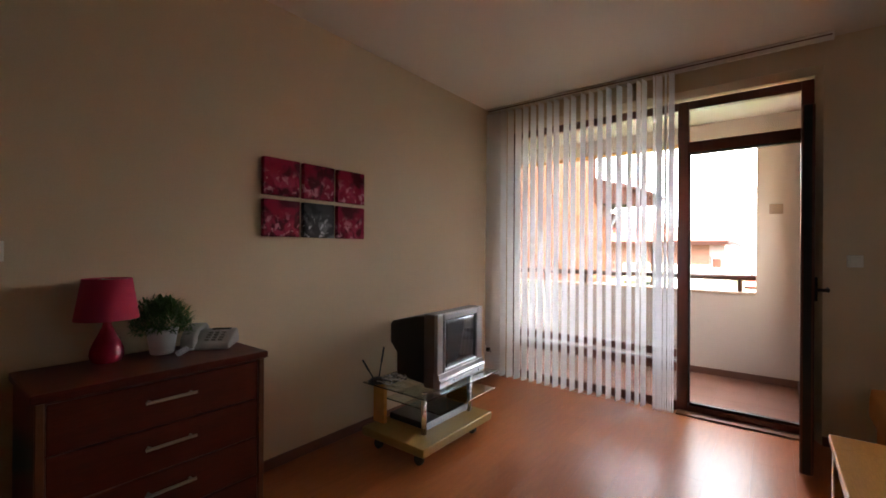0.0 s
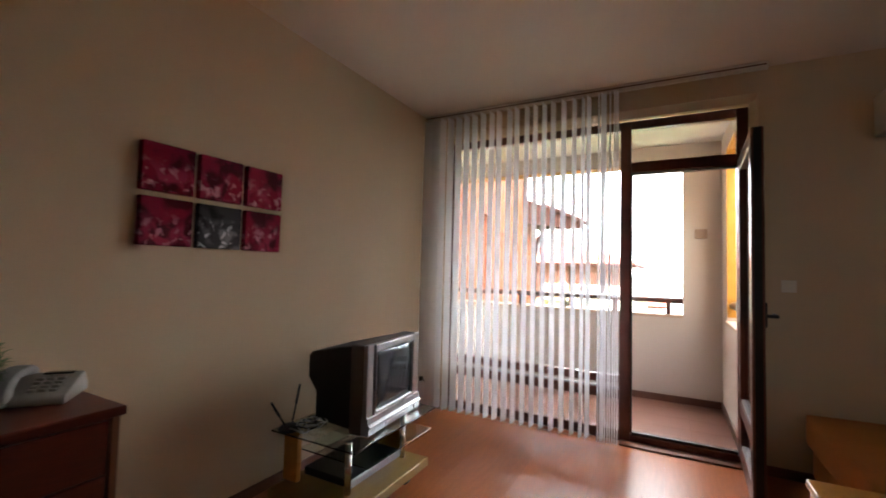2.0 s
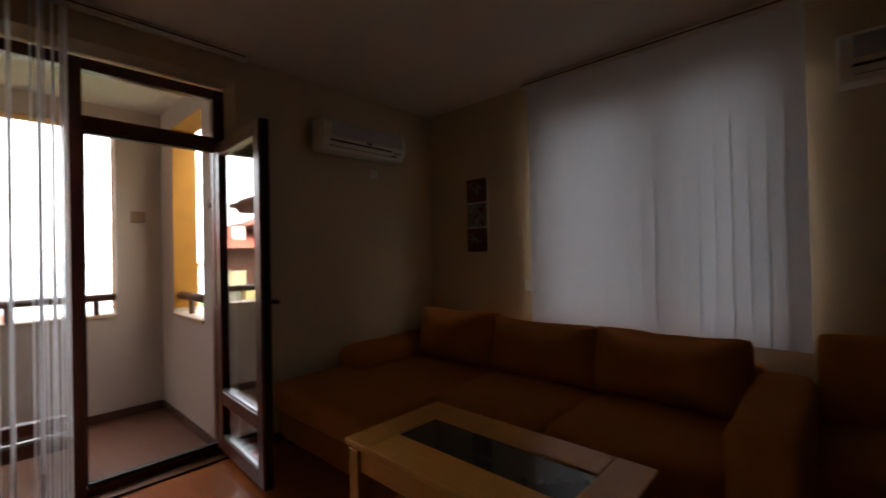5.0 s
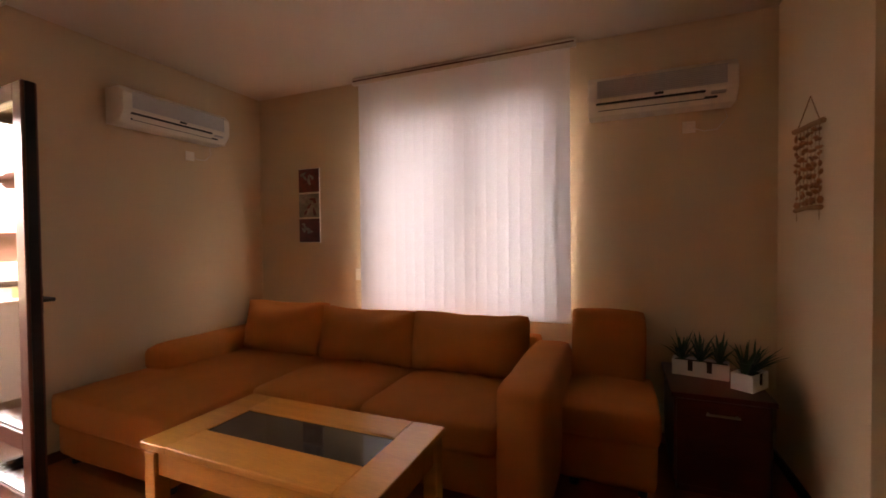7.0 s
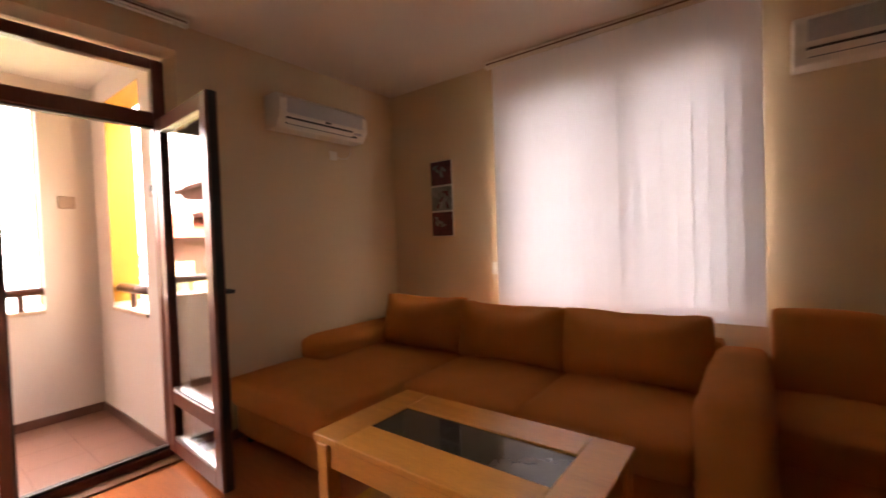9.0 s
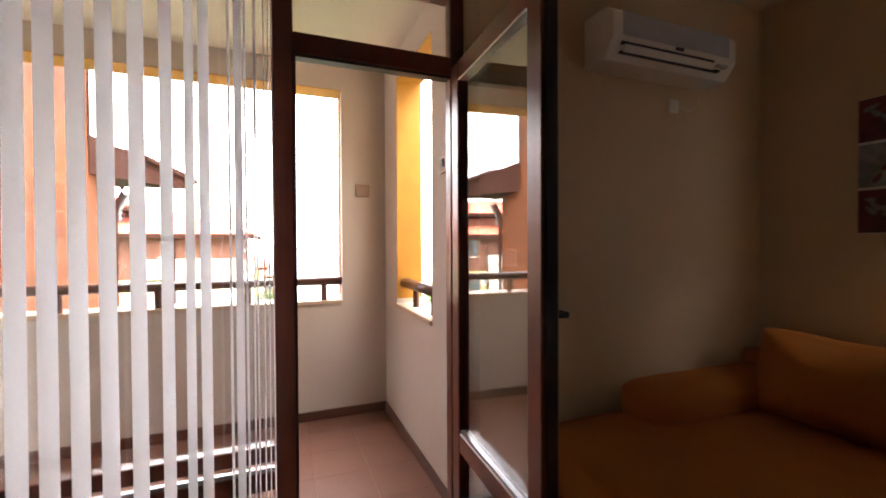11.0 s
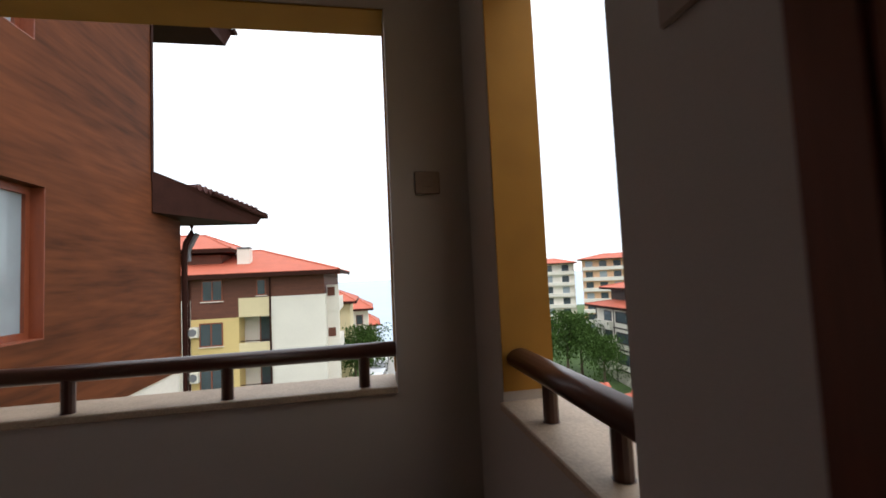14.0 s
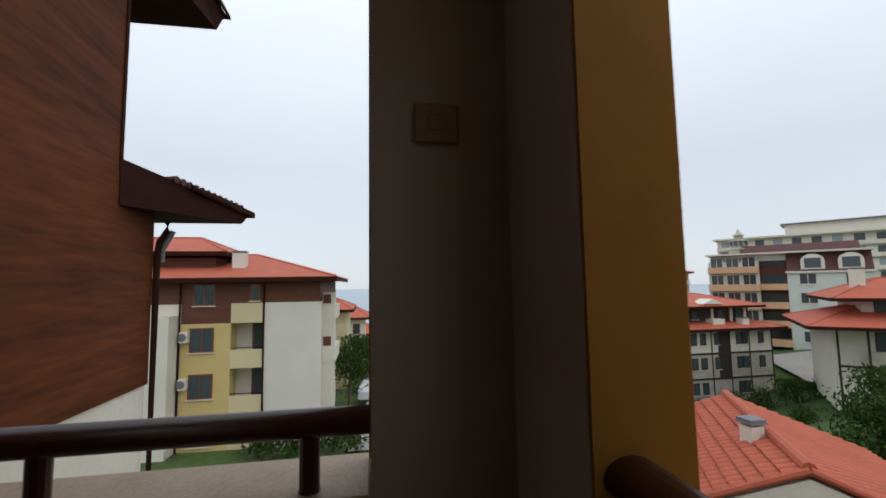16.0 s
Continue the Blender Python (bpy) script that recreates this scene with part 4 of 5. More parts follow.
# ---- side cabinet with planters ----
side = thing("side_cabinet", "dark cherry bedside cabinet with one nickel handle", "cabinet", (1.90, 0.257, 0))
part("body", box(-0.27, -0.205, 0.05, 0.26, 0.205, 0.495, 0.003), CHERRY, side)
part("plinth", box(-0.24, -0.19, 0, 0.25, 0.19, 0.05), CHERRY, side)
part("top", box(-0.30, -0.22, 0.495, 0.27, 0.22, 0.52, 0.005, 2), CHERRY, side)
df = part("door", box(-0.286, -0.195, 0.055, -0.27, 0.195, 0.487, 0.003), CHERRY, side)
part("handle", plus(rod((-0.31, -0.07, 0.43), (-0.31, 0.07, 0.43), 0.006), rod((-0.286, -0.06, 0.43), (-0.31, -0.06, 0.43), 0.005), rod((-0.286, 0.06, 0.43), (-0.31, 0.06, 0.43), 0.005)), BRASS, df, "satin nickel bar handle")


def planter(at, turn, count, length, label, seed):
    """A small white slatted crate with spiky agaves."""
    t = thing("planter", label, "plant", at, turn, group="agave planters")
    h = 0.085
    part("crate", plus(box(-0.05, -length / 2, 0, 0.05, length / 2, 0.006), box(-0.05, -length / 2, 0.006, -0.042, length / 2, h, 0.002), box(0.042, -length / 2, 0.006, 0.05, length / 2, h, 0.002), box(-0.042, -length / 2, 0.006, 0.042, -length / 2 + 0.008, h), box(-0.042, length / 2 - 0.008, 0.006, 0.042, length / 2, h)), POT, t, "white crate")
    for k in range(1, count):
        y = -length / 2 + length * k / count
        # Solid soil-dark strip on the crate front imitates a gap's shade.
        part("gap_strip", box(-0.0525, y - 0.012, 0.03, -0.05, y + 0.012, h + 0.002), SOIL_AND_GAP, t, "dark strip drawn as the shaded gap between pots")
    part("soil", box(-0.041, -length / 2 + 0.009, 0.006, 0.041, length / 2 - 0.009, h - 0.015), SOIL_AND_GAP, t)
    r = random.Random(seed)
    for k in range(count):
        y = -length / 2 + length * (k + 0.5) / count
        ag = part("agave", lathe([(0.012, h - 0.03), (0.016, h - 0.012), (0.010, h + 0.01), (0.003, h + 0.02)], 10, (0, y, 0)), AGAVE, t, "spiky dark green agave")
        for q in range(26):
            bm = bmesh.new()
            a, e = r.uniform(0, 6.283), r.uniform(0.5, 1.5)
            ln = r.uniform(0.10, 0.2)
            d = Vector((math.cos(a) * math.cos(e), math.sin(a) * math.cos(e), math.sin(e)))
            blade(bm, Vector((0, y, h - 0.02)), Vector((0, y, h - 0.02)) + d * ln, 0.011, 0.012, 0.6, 5)
            part("leaf", bm, AGAVE, ag)


planter((1.945, 0.300, 0.521), -12, 3, 0.27, "white planter with three spiky dark green agaves", 5)
planter((1.80, 0.105, 0.521), 54, 2, 0.17, "short white planter with two spiky dark green agaves", 6)

# ---- coffee table ----
tb = thing("coffee_table", "beech coffee table with a dark glass inset", "table", (0.575, 1.94, 0))
TX, TY, TZ = 0.285, 0.545, 0.50
part("top_frame", plus(box(-TX, -TY, TZ - 0.03, TX, -TY + 0.15, TZ, 0.004), box(-TX, TY - 0.15, TZ - 0.03, TX, TY, TZ, 0.004), box(-TX, -TY + 0.15, TZ - 0.03, -TX + 0.175, TY - 0.15, TZ, 0.004), box(TX - 0.165, -TY + 0.15, TZ - 0.03, TX, TY - 0.15, TZ, 0.004)), BEECH, tb)
part("glass_inset", box(-TX + 0.17, -TY + 0.145, TZ - 0.016, TX - 0.16, TY - 0.145, TZ - 0.008), SMOKED, tb, "dark smoked glass inset")
for s in (-1, 1):
    part("apron", box(s * (TX - 0.035) - 0.012, -TY + 0.075, TZ - 0.135, s * (TX - 0.035) + 0.012, TY - 0.075, TZ - 0.041, 0.003), BEECH, tb)
    part("apron", box(-TX + 0.075, s * (TY - 0.035) - 0.012, TZ - 0.135, TX - 0.075, s * (TY - 0.035) + 0.012, TZ - 0.041, 0.003), BEECH, tb)
    for q in (-1, 1):
        part("leg", box(s * (TX - 0.042) - 0.032, q * (TY - 0.042) - 0.032, 0, s * (TX - 0.042) + 0.032, q * (TY - 0.042) + 0.032, TZ - 0.041, 0.005), BEECH, tb)
# Inset strips whose dark colour stands in for shade under the top.
part("spacer", plus(box(-TX + 0.032, -TY + 0.032, TZ - 0.042, -TX + 0.06, TY - 0.032, TZ - 0.029), box(TX - 0.06, -TY + 0.032, TZ - 0.042, TX - 0.032, TY - 0.032, TZ - 0.029), box(-TX + 0.06, -TY + 0.032, TZ - 0.042, TX - 0.06, -TY + 0.06, TZ - 0.029), box(-TX + 0.06, TY - 0.06, TZ - 0.042, TX - 0.06, TY - 0.032, TZ - 0.029)), GAP_SHADE, tb, "inset spacer coloured dark as the shadow under the top")
part("shelf", box(-TX + 0.03, -TY + 0.03, 0.13, TX - 0.03, TY - 0.03, 0.152, 0.003), BEECH, tb)

# ---- floor planks and balcony tiles ----
floor = bpy.data.objects["floor"]
PLW, PLL = 0.193, 1.29
plank = bpy.data.meshes.new("plank")
bm = box(-PLW / 2 + 0.0001, -PLL / 2 + 0.0001, -0.012, PLW / 2 - 0.0001, PLL / 2 - 0.0001, 0.0, 0.0003)
bm.to_mesh(plank)
bm.free()
plank.materials.append(LAMINATE)
col = 0
x = W + PLW / 2
while x < E + PLW / 2 - 0.01:
    y = BACK - (col * 0.43) % PLL
    while y < N + 0.07:
        y0, y1 = max(y, BACK), min(y + PLL, N + 0.083)
        x0, x1 = x - PLW / 2, min(x + PLW / 2, E)
        if y1 - y0 > 0.05:
            if abs(y1 - y0 - PLL) < 1e-6 and x1 - x0 > PLW - 1e-6:
                ob = new("plank", plank)
                ob.matrix_basis = pose(x, (y0 + y1) / 2, 0)
            else:
                ob = part("plank", box(x0 - x + 0.0001, y0 - y - PLL / 2 + 0.0001, -0.012, x1 - x - 0.0001, y1 - y - PLL / 2 - 0.0001, 0.0, 0.0003), LAMINATE)
                ob.matrix_basis = pose(x, y + PLL / 2, 0)
            ob.parent = floor
        y += PLL
    x += PLW
    col += 1
bfloor = bpy.data.objects["balcony_floor"]
TS = 0.30
tile = bpy.data.meshes.new("tile")
bm = box(-TS / 2 + 0.0006, -TS / 2 + 0.0006, BZ - 0.008, TS / 2 - 0.0006, TS / 2 - 0.0006, BZ, 0.0006)
bm.to_mesh(tile)
bm.free()
tile.materials.append(TILE)
for i in range(11):
    for j in range(5):
        cx, cy = BX1 - TS / 2 - i * TS, BY0 + TS / 2 + j * TS
        y1 = min(cy + TS / 2, BY1)
        if y1 - cy + TS / 2 > TS - 1e-6 and cx - TS / 2 > BX0:
            ob = new("tile", tile)
        else:
            ob = part("tile", box(max(BX0 - cx, -TS / 2) + 0.0006, -TS / 2 + 0.0006, BZ - 0.008, TS / 2 - 0.0006, y1 - cy - 0.0006, BZ, 0.0006), TILE)
        ob.matrix_basis = pose(cx, cy, 0)
        ob.parent = bfloor

# ---- outside: materials ----
SIDING = mat("brown_stained_timber_cladding", (0.105, 0.031, 0.010), 0.7, vary=0.6, scale=1.4, fine=6, bump=0.06, grain=(1, 0.24, 2.4), spec=0.12)
SIDING_RED = mat("red_brown_window_timber", (0.22, 0.055, 0.022), 0.4, vary=0.25, scale=4, grain=(4, 4, 0.5))
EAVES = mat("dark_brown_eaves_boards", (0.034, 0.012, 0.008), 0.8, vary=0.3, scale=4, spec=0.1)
WHITEWALL = mat("white_render", (0.70, 0.65, 0.56), 0.85, vary=0.08, scale=0.6, fine=14, bump=0.1)
CREAMWALL = mat("cream_render", (0.66, 0.55, 0.33), 0.85, vary=0.08, scale=0.6, fine=14, bump=0.1)
YELLOWWALL = mat("yellow_render", (0.62, 0.46, 0.19), 0.85, vary=0.08, scale=0.6, fine=14, bump=0.1)
PALEGREEN = mat("pale_green_render", (0.58, 0.62, 0.56), 0.85, vary=0.06, scale=0.4, fine=10, bump=0.1)
ORANGEBALC = mat("apricot_render", (0.62, 0.38, 0.22), 0.85, vary=0.08, scale=0.5, fine=10, bump=0.1)
BROWNWALL = mat("brown_timber_storey", (0.115, 0.036, 0.018), 0.7, vary=0.3, scale=1.5, fine=12, grain=(0.4, 0.4, 4))
STONEWALL = mat("grey_stone_facing", (0.44, 0.40, 0.33), 0.9, vary=0.35, scale=1.8, fine=7, bump=0.4)
TIMBER = mat("black_brown_timber_band", (0.03, 0.018, 0.013), 0.7, vary=0.2)
ROOFTILE = mat("orange_clay_tile", (0.41, 0.092, 0.045), 0.75, vary=0.22, scale=1.2, fine=9, bump=0.15, random_tone=0.3, island=True)
MANSARD = mat("dark_red_mansard", (0.09, 0.03, 0.026), 0.7, vary=0.25, scale=1, fine=6)
FARGLASS = mat("far_window_glass", (0.06, 0.075, 0.085), 0.08, vary=0.3, scale=0.6, fine=3, bump=0, random_tone=0.5)
# The pale blue-grey base paints in a reflection of the sky.
PALE_PANE = mat("pale_sky_tint_glass", (0.30, 0.34, 0.36), 0.1, vary=0.15, scale=0.8, fine=3, bump=0)
GRASS = mat("lawn_and_scrub", (0.055, 0.095, 0.02), 0.95, vary=0.5, scale=0.25, fine=3, bump=0.4)
ASPHALT = mat("pale_paving", (0.30, 0.28, 0.25), 0.9, vary=0.15, scale=0.4, fine=5)
SEA = mat("calm_grey_sea", (0.30, 0.37, 0.42), 0.35, vary=0.12, scale=0.004, fine=0.05, bump=0.02)
CROWN = mat("tree_leaves", (0.04, 0.072, 0.014), 0.9, vary=0.6, scale=1.2, fine=8, bump=0, spec=0.1, random_tone=0.9, island=True)
BARK = mat("bark", (0.10, 0.07, 0.045), 0.9, vary=0.3, fine=30, bump=0.5)
LEAD = mat("grey_metal_cap", (0.16, 0.16, 0.17), 0.5, vary=0.2)
CARPAINT = mat("white_car_paint", (0.7, 0.7, 0.7), 0.2, vary=0.03, bump=0)


# ---- ground and sea ----
def ground_z(x, y):
    z = -8.3 - 0.05 * max(0.0, y - 28) + 0.035 * max(0.0, min(x, 110) - 20)
    z -= 5.8 * math.exp(-((x - 33) ** 2 + (y - 50) ** 2) / 320.0)
    if y > 80:
        z -= (y - 80) * 0.24 * max(0.15, 1 - max(0.0, x - 30) / 90)
    return max(z, -60)


bm = bmesh.new()
gx = [-4000, -900, -300, -150] + [-100 + 7 * k for k in range(45)] + [260, 330, 600, 4000]
gy = [-4000, -600, -200, -80, -40] + [-20 + 7 * k for k in range(40)] + [300, 420, 700]
grid = [[bm.verts.new((x, y, ground_z(x, y) + (0.25 * noise.noise((x * 0.09, y * 0.09, 0)) if abs(x) < 300 else 0))) for x in gx] for y in gy]
for a, b in zip(grid, grid[1:]):
    for k in range(len(gx) - 1):
        bm.faces.new((a[k], a[k + 1], b[k + 1], b[k]))
structure("ground", bm, GRASS, "grassy sloping ground running down to the shore", "ground", True)
bm = bmesh.new()
bm.faces.new([bm.verts.new(p) for p in ((-30000, 150, -33), (30000, 150, -33), (30000, 45000, -33), (-30000, 45000, -33))])
structure("water", bm, SEA, "calm grey sea reaching the horizon", "sea")
bm = bmesh.new()
rows = []
for k in range(12):
    y = 30 + k * 9
    x = -1.2 + 0.02 * (y - 30) + 1.6 * math.sin(k * 0.35)
    rows.append((bm.verts.new((x, y, ground_z(x, y) + 0.34)), bm.verts.new((x + 5.0, y, ground_z(x + 5, y) + 0.34))))
for a, b in zip(rows, rows[1:]):
    bm.faces.new((a[0], a[1], b[1], b[0]))
structure("road", bm, ASPHALT, "pale road running down towards the sea", "road")
bm = bmesh.new()
q = [(48, 44), (62, 40), (70, 50), (54, 56)]
vs = [bm.verts.new((x, y, ground_z(x, y) + 0.5)) for x, y in q]
bm.faces.new(vs)
structure("pavement", bm, ASPHALT, "pale paved forecourt before the hotel", "pavement")


# ---- neighbouring timber house ----
NX = -3.35
house = thing("timber_house", "tall brown timber-clad house with deep dark eaves", "house")
wy0, wy1, wz0, wz1 = 7.94, 8.57, 0.80, 2.345
vy0, vy1, vz0, vz1 = 7.80, 8.41, 3.82, 5.30


def clad(x0, x1, y0, y1, z0, z1, holes):
    """A wall along y with window holes cut through it."""
    bm = bmesh.new()
    ys = sorted({y0, y1} | {h for q in holes for h in q[:2]})
    zs = sorted({z0, z1} | {h for q in holes for h in q[2:]})
    for a, b in zip(ys, ys[1:]):
        for c, d in zip(zs, zs[1:]):
            if not any(q[0] <= a and b <= q[1] and q[2] <= c and d <= q[3] for q in holes):
                plus(bm, box(x0, a, c, x1, b, d))
    bmesh.ops.remove_doubles(bm, verts=bm.verts[:], dist=1e-5)
    return bm


part("timber_wall", clad(NX - 0.35, NX, 2.0, 10.74, -0.17, 6.2, [(wy0, wy1, wz0, wz1), (vy0, vy1, vz0, vz1)]), SIDING, house)
part("timber_wall", box(NX - 0.35, 10.74, -0.17, NX - 0.001, 11.72, 2.55), SIDING, house)
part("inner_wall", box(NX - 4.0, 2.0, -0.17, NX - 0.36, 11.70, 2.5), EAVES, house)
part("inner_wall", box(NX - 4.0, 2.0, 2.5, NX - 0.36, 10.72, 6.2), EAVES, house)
part("corner_board", box(NX - 0.05, 10.70, 2.9, NX + 0.02, 10.76, 5.8), EAVES, house)
part("plinth_wall", box(NX - 4.0, 2.0, -9.0, NX - 0.03, 11.68, -0.18), WHITEWALL, house, "white rendered lower wall")
for (a, b, c, d) in ((wy0, wy1, wz0, wz1), (vy0, vy1, vz0, vz1)):
    w = part("window", plus(box(NX - 0.20, a, c, NX - 0.13, a + 0.07, d), box(NX - 0.20, b - 0.07, c, NX - 0.13, b, d), box(NX - 0.199, a + 0.07, c, NX - 0.131, b - 0.07, c + 0.08), box(NX - 0.199, a + 0.07, d - 0.08, NX - 0.131, b - 0.07, d)), SIDING_RED, house, "red-brown timber window frame")
    part("pane", box(NX - 0.175, a + 0.06, c + 0.07, NX - 0.165, b - 0.06, d - 0.07), PALE_PANE, w, "pane coloured pale like reflected sky")
    part("reveal", plus(box(NX - 0.13, b - 0.012, c, NX - 0.002, b - 0.001, d), box(NX - 0.13, a, c + 0.001, NX - 0.002, b - 0.012, c + 0.012)), SIDING_RED, w, "red-brown timber reveal")


def lean_roof(name, root_z, root_y, tip, soffit_z, x_left, x_root):
    """Deep eaves round the corner: flat boarded soffit, sloping top, gutter along the low edge."""
    bm = bmesh.new()
    tx, ty, tz = tip
    top = [(x_left, root_y, root_z), (x_root, root_y, root_z), (tx, ty, tz), (x_left, ty, tz)]
    low = [(x_left, root_y, soffit_z), (x_root, root_y, soffit_z), (tx - 0.12, ty - 0.1, soffit_z), (x_left, ty - 0.1, soffit_z)]
    a, b = [bm.verts.new(p) for p in top], [bm.verts.new(p) for p in low]
    bm.faces.new(a)
    bm.faces.new(b[::-1])
    for k in range(4):
        j = (k + 1) % 4
        bm.faces.new((a[k], b[k], b[j], a[j]))
    bmesh.ops.recalc_face_normals(bm, faces=bm.faces)
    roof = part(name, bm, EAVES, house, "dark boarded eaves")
    e = Vector(top[1]).lerp(Vector(top[2]), 0.45)
    part("gutter", tube([e + Vector((0.03, 0.0, 0.0)), Vector(tip) + Vector((0.05, 0.03, -0.02)), Vector((x_left, ty + 0.05, tz - 0.03))], 0.055, 8), EAVES, roof, "dark rain gutter")
    rows = bmesh.new()
    for k in range(12):
        t = 0.35 + 0.6 * k / 12
        p = Vector(top[1]).lerp(Vector(top[2]), t)
        plus(rows, rod(p + Vector((-0.3, 0.1, 0.03)), p + Vector((0.02, 0.0, 0.03)), 0.06, n=8))
    part("edge_tiles", rows, MANSARD, roof, "weathered dark red edge tiles")


lean_roof("lower_roof", 3.06, 10.72, (-2.14, 12.55, 2.62), 2.42, -7.3, NX + 0.02)
lean_roof("upper_roof", 7.0, 10.4, (-2.66, 12.55, 6.42), 6.04, -7.3, NX + 0.3)
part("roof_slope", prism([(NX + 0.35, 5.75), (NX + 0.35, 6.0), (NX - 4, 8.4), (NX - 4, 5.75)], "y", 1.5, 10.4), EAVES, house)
part("downpipe", tube([(NX + 0.13, 11.86, 2.36), (NX + 0.13, 11.86, 2.2), (NX + 0.07, 11.76, 2.02), (NX + 0.05, 11.74, 1.8), (NX + 0.05, 11.74, -8.5)], 0.05, 10), EAVES, house, "dark rainwater pipe")
part("downpipe", tube([(NX + 0.24, 11.82, 2.2), (NX + 0.10, 11.80, 1.9), (NX + 0.10, 11.80, 1.7)], 0.04, 8), LEAD, house, "pale bent pipe offset")


# ---- general house parts ----
def hip_roof(name, parent, x0, y0, x1, y1, z, ridge, ra, rb, material=None, thick=0.18):
    """Hipped roof over a rectangle with eave height z; ra, rb: the ridge's ends, both (x, y)."""
    bm = bmesh.new()
    c = [(x0, y0), (x1, y0), (x1, y1), (x0, y1)]
    lo = [bm.verts.new((x, y, z - thick)) for x, y in c]
    hi = [bm.verts.new((x, y, z)) for x, y in c]
    a, b = bm.verts.new((*ra, ridge)), bm.verts.new((*rb, ridge))
    bm.faces.new(lo[::-1])
    for k in range(4):
        j = (k + 1) % 4
        bm.faces.new((lo[k], lo[j], hi[j], hi[k]))
    bm.faces.new((hi[0], hi[1], b, a))
    bm.faces.new((hi[2], hi[3], a, b))
    bm.faces.new((hi[1], hi[2], b))
    bm.faces.new((hi[3], hi[0], a))
    roof = part(name, bm, material or ROOFTILE, parent, "orange clay tiled hipped roof")
    part("fascia", plus(box(x0 - 0.05, y0 - 0.06, z - thick - 0.12, x1 + 0.05, y0 + 0.02, z - 0.03), box(x0 - 0.06, y0 + 0.02, z - thick - 0.12, x0 + 0.02, y1, z - 0.03), box(x1 - 0.02, y0 + 0.02, z - thick - 0.12, x1 + 0.06, y1, z - 0.03)), EAVES, roof, "dark eaves board")
    rid = bmesh.new()
    for p, q in (((*ra, ridge), (*rb, ridge)), ((x0, y0, z), (*ra, ridge)), ((x1, y0, z), (*rb, ridge)), ((x0, y1, z), (*ra, ridge)), ((x1, y1, z), (*rb, ridge))):
        if (Vector(p) - Vector(q)).length > 0.1:
            plus(rid, rod(p, q, 0.09, n=6))
    part("ridge_tiles", rid, ROOFTILE, roof)
    return roof


def window_front(parent, x0, z0, x1, z1, y, split=True, frame_mat=None, glass=None):
    """A window in a wall that faces -y at the plane y."""
    fm = frame_mat or SIDING_RED
    t = 0.07
    b = plus(box(x0, y - 0.05, z0, x0 + t, y + 0.03, z1), box(x1 - t, y - 0.05, z0, x1, y + 0.03, z1), box(x0 + t, y - 0.049, z0, x1 - t, y + 0.03, z0 + t), box(x0 + t, y - 0.049, z1 - t, x1 - t, y + 0.03, z1))
    if split:
        plus(b, box((x0 + x1) / 2 - t / 2, y - 0.048, z0 + t, (x0 + x1) / 2 + t / 2, y + 0.03, z1 - t))
    w = part("window", b, fm, parent)
    part("pane", box(x0 + t / 2, y - 0.02, z0 + t / 2, x1 - t / 2, y + 0.02, z1 - t / 2), glass or FARGLASS, w)
    part("sill", box(x0 - 0.05, y - 0.12, z0 - 0.05, x1 + 0.05, y, z0), WHITEWALL, w)
    return w


def chimney(parent, x, y, z0, z1, w=0.6, name="chimney"):
    c = part(name, box(x - w / 2, y - w / 2, z0, x + w / 2, y + w / 2, z1 - 0.1), WHITEWALL, parent, "white rendered chimney")
    part("cap", plus(box(x - w / 2 - 0.05, y - w / 2 - 0.05, z1 - 0.05, x + w / 2 + 0.05, y + w / 2 + 0.05, z1 - 0.02), box(x - w / 2 - 0.03, y - w / 2 - 0.03, z1 - 0.02, x + w / 2 + 0.03, y + w / 2 + 0.03, z1 + 0.04)), LEAD, c, "grey metal chimney cap")
    return c


# ---- apartment house with a brown top storey ----
apt = thing("apartment_house", "cream and white apartment house with a brown top storey", "house")
FY = 33.0
part("white_wall", box(-6.53, FY, -9.5, -3.06, FY + 13, 0.33), WHITEWALL, apt, "white rendered wall")
part("bay_wall", box(-8.5, FY + 1.3, -9.5, -6.53, FY + 13, 0.33), WHITEWALL, apt)
part("yellow_wall", box(-11.35, FY, -9.5, -8.5, FY + 13, -0.90), YELLOWWALL, apt, "yellow rendered wall")
part("brown_storey", plus(box(-22, FY + 0.03, 0.33, -3.10, FY + 12.9, 1.75), box(-11.35, FY + 0.02, -0.90, -8.5, FY + 12.9, 0.33)), BROWNWALL, apt, "brown timber top storey")
part("side_wing", box(-14, FY - 1.3, -9.5, -11.5, FY + 6, -0.35), WHITEWALL, apt, "white side wing")
part("wing_wall", box(-22, FY + 0.05, -9.5, -11.36, FY + 12.9, 0.33), WHITEWALL, apt)
part("downpipe", rod((-6.55, FY - 0.06, -9), (-6.55, FY - 0.06, 1.6), 0.06, n=8), EAVES, apt)
part("downpipe", rod((-11.42, FY - 0.06, -9), (-11.42, FY - 0.06, 1.6), 0.06, n=8), EAVES, apt)
